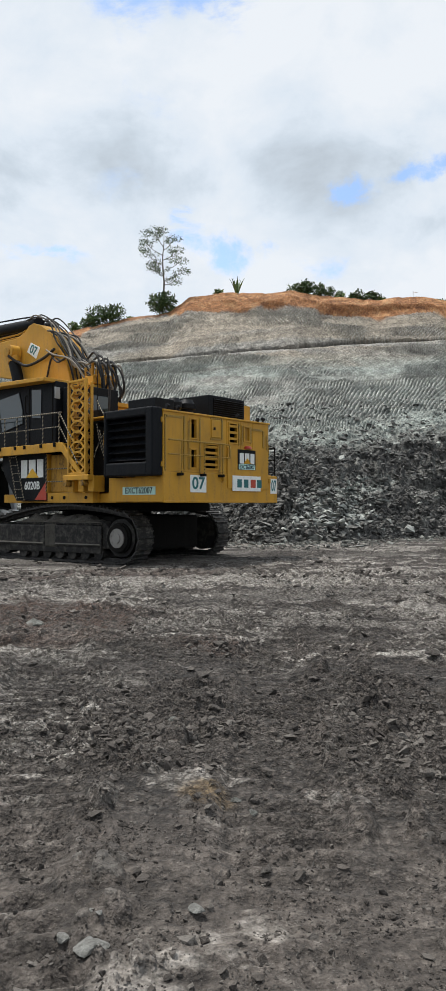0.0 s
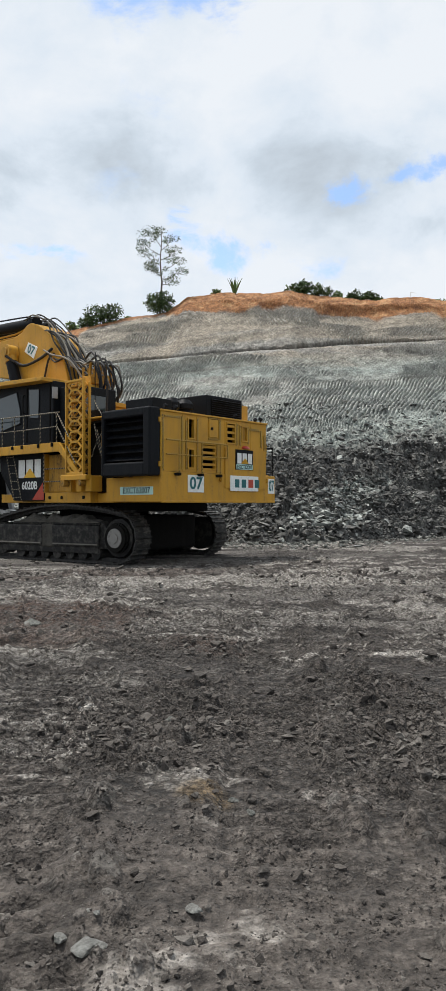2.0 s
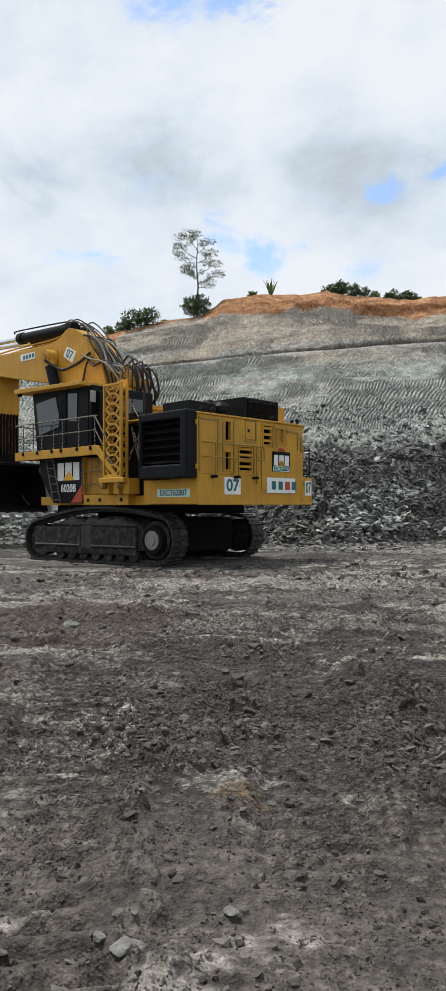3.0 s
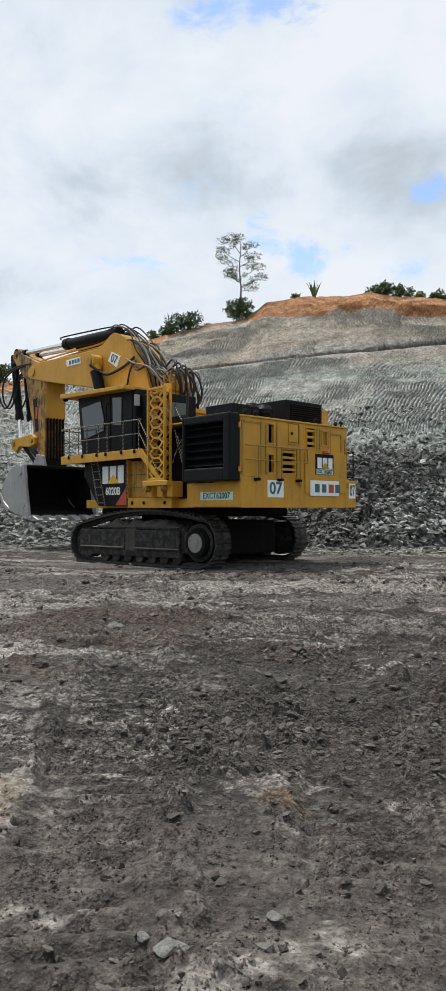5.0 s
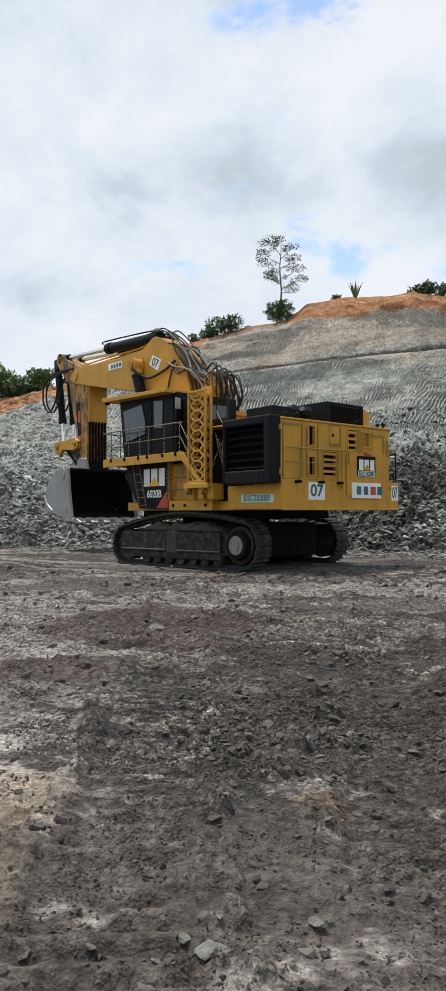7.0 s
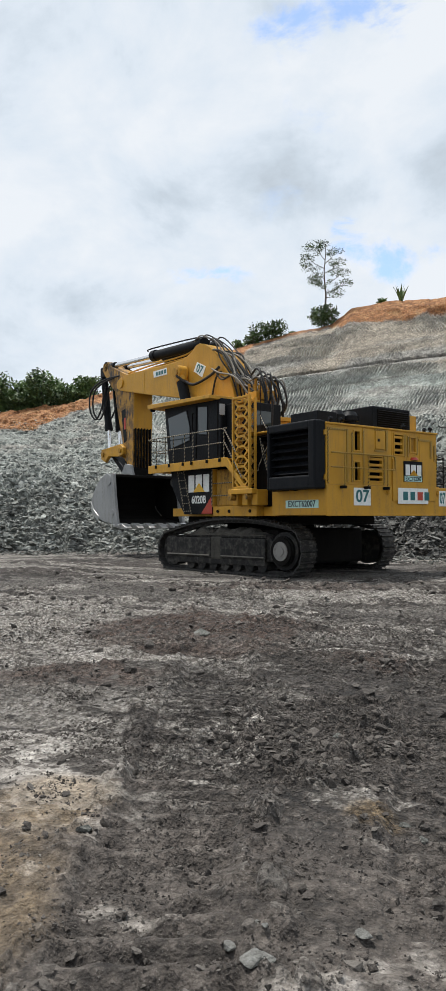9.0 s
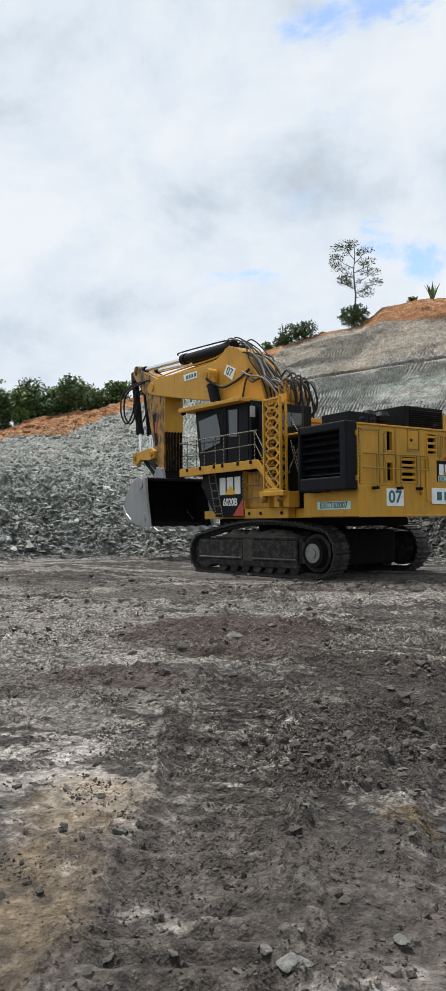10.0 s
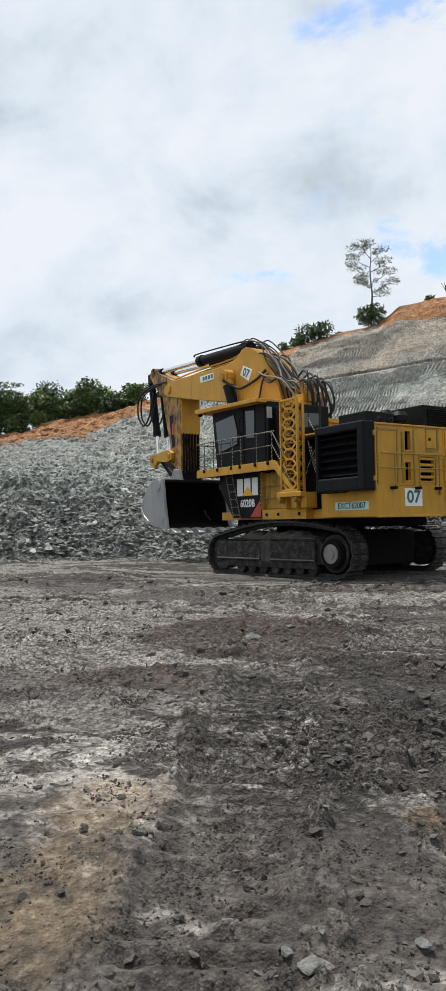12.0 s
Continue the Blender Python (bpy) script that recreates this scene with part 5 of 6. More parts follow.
        part("fitting", rods(((6.4, y, 6.8), (6.45, y, 7.2), 0.055)), muddy_yellow, block)
    part("valve_tower", boxes((6.1, -3.2, 4.6, 6.5, -2.1, 6.55), bevel=0.04), muddy_yellow, digger)
    part("cross_tray", boxes((5.0, -3.2, 5.62, 6.05, -2.0, 5.78), (5.1, -3.1, 4.8, 5.25, -2.3, 5.62), (5.05, -2.3, 5.78, 5.3, -2.05, 5.95), (5.4, -2.35, 5.78, 5.62, -2.05, 6.0), (5.72, -2.3, 5.78, 5.95, -2.05, 5.92), bevel=0.02), yellow, digger)
    for i in range(11):
        y = -1.9 - 0.12 * i
        part("hose", tube([(5.95 + 0.4 * (i % 2), y, 7.3), (5.5 + rng.uniform(-0.15, 0.15), y + 0.15, 7.25), (5.15 + 0.14 * (i % 3), y + 0.1, 6.7), (5.2 + 0.1 * (i % 4), y, 6.2), (5.2 + 0.08 * i, y, 5.75)], 0.038, 5), skin[i % 3], digger, "black rubber hydraulic hose", True)
    for i in range(4):
        y = -2.0 - 0.3 * i
        part("hose", tube([(6.2, y, 7.5), (5.65, y + 0.1, 7.65 - 0.08 * i), (5.2 + 0.08 * i, y + 0.15, 7.0), (5.1 + 0.05 * i, y + 0.1, 6.3), (5.3, y + 0.05, 5.8)], 0.04, 5), rubber, digger, "black rubber hydraulic hose", True)
    # pipes and taped rails between the boarding stair and the radiator
    for a, b, r, m_ in (((2.95, -0.25, 2.95), (2.95, -0.25, 4.9), 0.03, rubber), ((2.75, -0.3, 3.0), (2.8, -0.35, 4.6), 0.035, rubber), ((3.05, 0.1, 4.6), (2.5, 0.2, 3.4), 0.02, rail_tape), ((3.0, 0.15, 5.4), (2.45, 0.2, 4.75), 0.02, rail_tape), ((2.5, 0.2, 4.3), (3.0, 0.25, 3.5), 0.02, rail_tape), ((2.62, 0.1, 3.0), (2.62, 0.1, 4.8), 0.022, muddy_yellow), ((2.45, -0.4, 4.7), (3.9, -0.4, 4.75), 0.035, rubber), ((2.45, -0.35, 4.2), (3.2, -0.35, 4.25), 0.03, muddy_yellow), ((3.05, -0.45, 3.1), (3.05, -0.45, 5.9), 0.04, rubber), ((2.4, -0.2, 3.7), (3.1, -0.2, 3.65), 0.03, rubber)):
        part("pipe", tube([a, Vector(a).lerp(Vector(b), 0.5) + Vector((0.03, 0.02, 0.02)), b], r, 3), m_, digger)
    part("whip_antenna", tube([(3.9, -0.62, 5.1), (3.9, -0.62, 6.3), (3.88, -0.62, 7.2)], 0.014, 2), black, digger, "thin black whip antenna")


# loop of the crawler chain, seen from the side
def chain_loop():
    r0, r1, x0, x1 = 0.76, 0.66, -2.72, 2.78
    pts = []
    for i in range(0, 15):
        a = -math.pi / 2 - math.pi * i / 14
        pts.append((x0 + r0 * math.cos(a), 0.80 + r0 * math.sin(a)))
    for i in range(1, 16):
        u = i / 16
        pts.append((x0 + (x1 - x0) * u, 1.56 - 0.20 * u + 0.32 * math.sin(math.pi * u) ** 0.9))
    for i in range(0, 15):
        a = math.pi / 2 - math.pi * i / 14
        pts.append((x1 + r1 * math.cos(a), 0.70 + r1 * math.sin(a)))
    return [Vector((x, 0, z)) for x, z in pts]


def mud_bank(x0, x1, y0, y1, z, high, seed):
    """Caked mud lying on a shelf: a rough low bank with closed sides."""
    bm = bmesh.new()
    nx, ny = 46, 8
    rows = []
    for i in range(nx + 1):
        row = []
        for j in range(ny + 1):
            u, v = i / nx, j / ny
            x, y = x0 + (x1 - x0) * u, y0 + (y1 - y0) * v
            lump = 0.5 + noise.noise(Vector((x * 1.7, y * 1.5, seed))) + 0.5 * noise.noise(Vector((x * 6, y * 6, seed)))
            rim = min(1.0, 5 * min(u, 1 - u)) * min(1.0, 0.45 + 2.2 * min(v, 1 - v))
            row.append(bm.verts.new((x, y + 0.03 * noise.noise(Vector((x * 5, 7, seed))), z + max(0.02, high * rim * max(0.15, lump)))))
        rows.append(row)
    for a, b in zip(rows, rows[1:]):
        for j in range(ny):
            bm.faces.new((a[j], b[j], b[j + 1], a[j + 1]))
    rim_edges = [e for e in bm.edges if e.is_boundary]
    out = bmesh.ops.extrude_edge_only(bm, edges=rim_edges)
    for v in out["geom"]:
        if isinstance(v, bmesh.types.BMVert):
            v.co.z = z - 0.01
    bmesh.ops.recalc_face_normals(bm, faces=bm.faces[:])
    return bm


SUNK = -0.05  # the crawlers stand a little sunk in the floor


def crawlers():
    loop = chain_loop()
    closed = loop + [loop[0]]
    lens = [0.0]
    for a, b in zip(closed, closed[1:]):
        lens.append(lens[-1] + (b - a).length)
    count = 46
    shoe = bmesh.new()
    add_box(shoe, -0.165, -0.4, -0.03, 0.165, 0.4, 0.02)
    add_box(shoe, -0.15, -0.39, 0.02, -0.10, 0.39, 0.085)
    add_box(shoe, 0.03, -0.39, 0.02, 0.07, 0.39, 0.06)
    add_box(shoe, -0.17, -0.14, -0.13, 0.17, 0.14, -0.03)
    bmesh.ops.recalc_face_normals(shoe, faces=shoe.faces[:])
    shoe_me = bpy.data.meshes.new("track_shoe")
    shoe.to_mesh(shoe_me)
    shoe.free()
    shoe_me.materials.append(shoe_steel)
    # made oversized and near-black to block light and deepen shade below the house
    part("car_body", boxes((AXIS[0] - 2.9, AXIS[1] - 2.1, 0.3, AXIS[0] + 2.2, AXIS[1] + 2.1, 1.55), bevel=0.1), inner_dark, digger, "enlarged near-black undercarriage body that fills the shade below the house")
    part("slewing_ring", rods(((*AXIS, 1.45), (*AXIS, 1.72), 1.7), sides=40), inner_dark, digger)
    for y in (2.7, -2.4):
        out = 1 if y > 0 else -1
        frame_ = part("crawler", prism([(-2.6, 0.45), (2.7, 0.42), (2.7, 0.95), (2.1, 1.22), (-1.9, 1.3), (-2.2, 1.1)], -0.28, 0.28, 0.05), track_steel, digger, "dust-caked crawler track with steel shoes")
        frame_.matrix_basis = Matrix.Translation((*AXIS, 0)) @ pose(0, 0, 0, 0, 0, 11) @ Matrix.Translation((-0.34, y, SUNK)) @ Matrix.Diagonal((1.0, 1.05, 1.10, 1))
        yo = 0.30 * out
        for x0, x1 in ((-1.95, 0.15), (0.62, 2.95)):
            part("side_cover", boxes((x0, yo, 0.5, x1, yo + 0.1 * out, 1.16), bevel=0.04), track_steel, frame_, "dark steel side cover with dusty edges")
        part("mud_fall", boxes((0.1, yo, 0.45, 0.66, yo + 0.07 * out, 1.2), bevel=0.05), mud_cake, frame_)
        for x0, x1 in ((-1.9, 0.1), (0.67, 2.9)):
            part("cover_rib", boxes((x0, yo + 0.1 * out, 0.56, x1, yo + 0.125 * out, 0.60), bevel=0.008), dust_edge, frame_)
        part("dirt_shelf", boxes((-1.95, -0.34, 1.17, 2.1, 0.34, 1.25), bevel=0.03), track_steel, frame_)
        part("caked_mud", mud_bank(-1.9, 2.0, -0.34, 0.36, 1.25, 0.24, y), mud_cake, frame_, "lumpy dried mud caked on the track frame")
        part("lower_guard", boxes((-1.9, yo, 0.3, 2.6, yo + 0.05 * out, 0.5), bevel=0.02), track_steel, frame_)
        part("sprocket", rods(((-2.72, -0.3, 0.80), (-2.72, 0.3, 0.80), 0.58), sides=28), track_steel, frame_)
        part("final_drive", rods(((-2.72, 0.0, 0.80), (-2.72, 0.40 * out, 0.80), 0.46), ((-2.72, 0.40 * out, 0.80), (-2.72, 0.5 * out, 0.80), 0.42), sides=28), inner_dark, frame_, "dark greasy final drive housing")
        part("hub_cap", rods(((-2.72, 0.5 * out, 0.80), (-2.72, 0.53 * out, 0.80), 0.29), ((-2.72, 0.53 * out, 0.80), (-2.72, 0.57 * out, 0.80), 0.15), sides=28), hub_grey, frame_, "dusty grey hub cap")
        part("idler", rods(((2.78, -0.22, 0.70), (2.78, 0.22, 0.70), 0.52), ((2.78, -0.3, 0.70), (2.78, 0.3, 0.70), 0.2), sides=28), track_steel, frame_)
        for i in range(7):
            x = -1.75 + i * 0.58
            part("track_roller", rods(((x, -0.3, 0.3), (x, 0.3, 0.3), 0.2), sides=16), track_steel, frame_)
        for i in range(count):
            s = lens[-1] * i / count
            j = max(q for q in range(len(lens) - 1) if lens[q] <= s)
            a, b = closed[j], closed[j + 1]
            p, way = a.lerp(b, (s - lens[j]) / (lens[j + 1] - lens[j])), (b - a).normalized()
            out_n = Vector((way.z, 0, -way.x)) * -1
            m = Matrix((way, Vector((0, 1, 0)), out_n)).transposed().to_4x4()
            m.translation = p
            sh = new("track_shoe", shoe_me)
            sh.parent = frame_
            sh.matrix_basis = m


house()
front()
arm()
crawlers()


# ---- plants along the crest ----
def leaf_mat(name, dark, light):
    k = Mat(name, 0.6)
    k.colour(k.ramp(k.island(), ((0.0, dark), (0.6, tuple((a + b) / 2 for a, b in zip(dark, light))), (1.0, light))))
    return k.m


leaf_green = leaf_mat("leaf_green", (0.050, 0.098, 0.028), (0.18, 0.27, 0.085))
leaf_deep = leaf_mat("leaf_deep", (0.022, 0.050, 0.018), (0.105, 0.17, 0.055))
k = Mat("bark", 0.9)
k.colour(k.ramp(k.noise(3.0, 6, 0.6, (1, 1, 0.3)), ((0.4, (0.055, 0.048, 0.040)), (0.6, (0.15, 0.135, 0.115)))))
bark = k.m


def leaves(rng, blobs, count, size, flat_=0.6):
    """Loose leaf sprays scattered through uneven blobs (centre, radii)."""
    verts, faces = [], []
    weights = [b[1][0] * b[1][1] * b[1][2] for b in blobs]
    for _ in range(count):
        c, rad = rng.choices(blobs, weights)[0]
        while True:
            d = Vector((rng.uniform(-1, 1), rng.uniform(-1, 1), rng.uniform(-1, 1)))
            if 0.25 < d.length < 1.0:
                break
        d = d.normalized() * d.length**0.6 * rng.uniform(0.7, 1.25)
        p = Vector(c) + Vector((d.x * rad[0], d.y * rad[1], d.z * rad[2]))
        s = size * rng.uniform(0.5, 1.3)
        q = Euler((rng.uniform(-1, 1) * flat_ * 1.6, rng.uniform(-1, 1) * flat_ * 1.6, rng.uniform(0, 6.28))).to_matrix()
        n = len(verts)
        for v in ((-s, 0, 0), (-0.2 * s, -0.42 * s, 0.08 * s), (s, 0, -0.1 * s), (-0.2 * s, 0.42 * s, 0.08 * s)):
            verts.append(p + q @ Vector(v))
        faces.append((n, n + 1, n + 2, n + 3))
    me = bpy.data.meshes.new("crown")
    me.from_pydata(verts, [], faces)
    return me


def crest_point(az, back_=1.5):
    """A place on the crest at that bearing, a little behind its edge."""
    j = int(np.argmin(np.abs(haz - az)))
    i = len(S) - 1
    x, y, z = P[i, j]
    r = math.hypot(x, y)
    return Vector((x * (r + back_) / r, y * (r + back_) / r, z - 0.15))


def crown_part(me, material, parent, name="crown"):
    me.name = name
    me.materials.append(material)
    ob = new(name, me)
    ob.parent = parent
    return ob


def bush(az, wide, high, seed, label, material=None, count=260, back_=1.2):
    rng = random.Random(seed)
    top = tagged(new("bush"), label, "bush", "bushes along the crest")
    top.location = crest_point(az, back_)
    stems = bmesh.new()
    blobs = []
    for i in range(4):
        x, y = rng.uniform(-0.38, 0.38) * wide, rng.uniform(-0.3, 0.3) * wide
        h = high * rng.uniform(0.45, 0.68)
        blobs.append(((x, y, h), (wide * rng.uniform(0.2, 0.32), wide * 0.26, high * rng.uniform(0.28, 0.4))))
        add_tube(stems, [Vector((x * 0.2, y * 0.2, -0.3)), Vector((x * 0.6, y * 0.6, h * 0.6)), Vector((x, y, h))], 0.05, 5)
    blobs.append(((0, 0, high * 0.3), (wide * 0.42, wide * 0.3, high * 0.3)))
    part("stem", stems, bark, top)
    crown_part(leaves(rng, blobs, count, 0.24), material or leaf_green, top, "foliage")
    return top


def tree(az, high, blobs, count, size, seed, label, limbs, radius=0.16, material=None, group="", back_=1.5):
    rng = random.Random(seed)
    top = tagged(new("tree"), label, "tree", group)
    top.location = crest_point(az, back_)
    # turn so that the tree's own x runs across the line of sight
    top.rotation_euler = (0, 0, radians(az))
    wood = bmesh.new()
    n = 7
    spine = [Vector((0.12 * math.sin(i * 1.7 + seed), 0.1 * math.cos(i * 1.3), -0.4 + (high * 0.95 + 0.4) * i / n)) for i in range(n + 1)]
    for i in range(n):
        add_rod(wood, spine[i], spine[i + 1], radius * (1 - 0.78 * i / n), radius * (1 - 0.78 * (i + 1) / n), sides=7)
    for z, end in limbs:
        a = Vector((0, 0, z))
        b = Vector(end)
        m = a.lerp(b, 0.5) + Vector((0, 0, -0.25))
        add_rod(wood, a, m, radius * 0.34, radius * 0.22, sides=5)
        add_rod(wood, m, b, radius * 0.22, radius * 0.07, sides=5)
        for s in range(3):
            t = m.lerp(b, 0.3 + 0.3 * s)
            add_rod(wood, t, t + Vector((rng.uniform(-0.7, 0.7), rng.uniform(-0.7, 0.7), rng.uniform(0.1, 0.8))), radius * 0.09, radius * 0.03, sides=4)
    part("trunk", wood, bark, top)
    crown_part(leaves(rng, blobs, count, size), material or leaf_green, top)
    return top


def plants():
    # the lone tall tree: thin, open crown
    limbs = [(4.6, (1.8, 0.3, 5.4)), (5.2, (2.9, -0.3, 6.6)), (5.8, (-1.6, 0.4, 7.4)), (6.6, (2.4, 0.2, 8.0)), (7.2, (-2.3, -0.2, 8.8)), (8.0, (1.9, 0.5, 9.6)), (8.6, (-2.6, 0.3, 10.6)), (9.3, (1.5, -0.4, 10.9)), (9.8, (-1.2, 0.2, 12.0)), (6.2, (-1.2, -0.6, 6.6))]
    rng = random.Random(8)
    blobs = []
    for _, e in limbs:
        blobs.append((e, (rng.uniform(0.7, 1.2), 0.8, rng.uniform(0.4, 0.8))))
        for f in (0.8, 0.55, 0.35):
            blobs.append(((e[0] * f + rng.uniform(-0.4, 0.4), e[1], e[2] + rng.uniform(-0.7, 0.6)), (rng.uniform(0.35, 0.8), 0.6, rng.uniform(0.25, 0.5))))
    blobs += [((-2.2, 0, 11.6), (0.9, 0.7, 0.5)), ((0.1, 0, 12.1), (0.8, 0.7, 0.4)), ((3.3, 0, 6.4), (0.5, 0.5, 0.5)), ((-2.9, 0, 9.8), (0.5, 0.5, 0.7))]
    tree(4.82, 12.6, blobs, 3500, 0.135, 3, "tall slim tree with a thin open crown on the crest", limbs, 0.17, leaf_deep, back_=2.0)
    bush(4.6, 4.1, 3.3, 11, "dense dark green bush at the tall tree's foot", leaf_deep, 1500, 1.0)
    for az, w, h, n in ((9.0, 4.6, 2.9, 620), (10.7, 3.2, 2.1, 330), (7.6, 1.2, 0.7, 80), (11.6, 2.2, 1.3, 160), (0.3, 1.4, 1.0, 110), (-6.4, 3.4, 2.3, 420), (-8.0, 3.0, 2.0, 340), (-9.3, 1.8, 1.2, 140), (-10.6, 2.6, 1.5, 230), (-11.6, 2.4, 1.6, 230), (-12.6, 1.4, 0.9, 90), (-17.0, 1.6, 0.6, 80), (15.4, 3.0, 2.3, 300), (16.6, 1.4, 1.1, 90), (21.0, 2.6, 2.1, 260), (22.2, 1.8, 1.4, 140)):
        bush(az, w, h, int(100 + az * 7), "rounded dark green bush on the orange crest", leaf_deep if n > 200 else leaf_green, int(n * 2.2))
    # spiky young palm
    palm = tagged(new("palm"), "small spiky palm with upright fronds on the crest", "palm")
    palm.location = crest_point(-1.1, 1.0)
    for i in range(8):
        a, lean = i * 2.4, 0.25 + 0.09 * i
        tip = Vector((math.cos(a) * lean * 1.7, math.sin(a) * lean * 1.7, 2.9 - lean * 0.9))
        bm = bmesh.new()
        side = Vector((-math.sin(a), math.cos(a), 0))
        last = None
        for s in range(7):
            t = s / 6
            p = tip * t + Vector((0, 0, 0.5 * math.sin(t * math.pi) * 0.6))
            w = 0.17 * math.sin(math.pi * min(t + 0.12, 1.0)) + 0.02
            pair = (bm.verts.new(p - side * w + Vector((0, 0, -0.05))), bm.verts.new(p + Vector((0, 0, 0.03))), bm.verts.new(p + side * w + Vector((0, 0, -0.05))))
            if last:
                bm.faces.new((last[0], last[1], pair[1], pair[0]))
                bm.faces.new((last[1], last[2], pair[2], pair[1]))
            last = pair
        part("frond", bm, leaf_green, palm)
    # the wood on the lower crest
    rng = random.Random(21)
    for i in range(26):
        az = 23.6 + i * 0.62 + rng.uniform(-0.2, 0.2)
        top_el = 10.5 + 0.6 * math.sin(az * 1.9) + rng.uniform(-0.3, 0.4) + (0.5 if 27.4 < az < 29 else 0) - 0.03 * (az - 24)
        back_ = rng.uniform(1.0, 6.0)
        base = crest_point(az, back_)
        r = math.hypot(base.x, base.y)
        high = max(1.97 + r * math.tan(radians(top_el)) - base.z, 2.0)
        w = rng.uniform(1.3, 2.1)
        blobs = [((rng.uniform(-0.5, 0.5) * w, rng.uniform(-0.5, 0.5) * w, high * q), (w * rng.uniform(0.6, 0.95), w * 0.8, high * 0.18)) for q in (0.12, 0.28, 0.44, 0.58, 0.72, 0.86)]
        limbs = [(high * 0.4, (w * 0.6, 0.2, high * 0.6)), (high * 0.5, (-w * 0.6, -0.2, high * 0.7)), (high * 0.6, (0.3, 0.4, high * 0.85))]
        tree(az, high, blobs, 1500, 0.27, 200 + i, "leafy green tree in the wood on the crest", limbs, 0.12, leaf_green if i % 3 else leaf_deep, "trees of the wood", back_)
    limbs = [(5.6, (1.5, 0, 5.9)), (5.6, (-1.5, 0, 5.9)), (4.9, (1.0, 0.3, 5.0)), (6.6, (-1.9, 0, 7.0)), (6.6, (1.8, 0, 6.9))]
    tree(33.8, 7.0, [((0, 0, 6.9), (2.2, 1.6, 0.22)), ((0.2, 0, 5.9), (1.6, 1.2, 0.2)), ((0, 0, 4.9), (1.1, 0.9, 0.2))], 300, 0.22, 77, "slender tree with flat layered branches above the wood", limbs, 0.1, leaf_deep, back_=2.0)

    post = tagged(new("survey_post"), "thin pale survey post with a small arm on the crest", "post")
    post.location = crest_point(-15.0, 0.4)
    part("pole", tube([(0, 0, -0.3), (0, 0, 1.0)], 0.035, 1), white_film, post)
    part("arm", tube([(0, 0, 0.95), (0.7, 0.1, 0.85)], 0.03, 1), white_film, post)


plants()


# ---- broken rock and stones ----
def rock_mat(name, lo, mid_, hi):
    k = Mat(name, 0.95)
    n = k.noise(2.2, 9, 0.72)
    tone = k.math("ADD", k.math("MULTIPLY", k.island(), 0.22), k.math("MULTIPLY", n, 0.9))
    k.colour(k.ramp(tone, ((0.42, lo), (0.56, mid_), (0.72, hi))))
    k.bump(k.noise(7.0, 8, 0.7), 0.8, 0.08)
    return k.m


pale_rock = rock_mat("pale_broken_rock", (0.095, 0.10, 0.093), (0.21, 0.222, 0.207), (0.40, 0.415, 0.385))
dark_rock = rock_mat("dark_broken_rock", (0.022, 0.022, 0.021), (0.065, 0.064, 0.060), (0.16, 0.158, 0.147))
clod_mat = rock_mat("dirt_clods", (0.036, 0.031, 0.027), (0.074, 0.064, 0.056), (0.145, 0.132, 0.118))
stone_mat = rock_mat("pale_stone", (0.06, 0.062, 0.056), (0.125, 0.128, 0.116), (0.22, 0.225, 0.205))

pale_stone_top = rock_mat("pale_green_stone", (0.13, 0.130, 0.119), (0.225, 0.225, 0.208), (0.36, 0.36, 0.338))

_b = bmesh.new()
bmesh.ops.create_icosphere(_b, subdivisions=1, radius=1.0)
ICO_V = np.array([v.co[:] for v in _b.verts])
ICO_F = np.array([[v.index for v in f.verts] for f in _b.faces])
_b.free()
LUMP = (ICO_V, ICO_F)
CRUMB = (np.array([(1, 0, 0), (-1, 0, 0), (0, 1, 0), (0, -1, 0), (0, 0, 1), (0, 0, -1)], float), np.array([(0, 2, 4), (2, 1, 4), (1, 3, 4), (3, 0, 4), (2, 0, 5), (1, 2, 5), (3, 1, 5), (0, 3, 5)]))


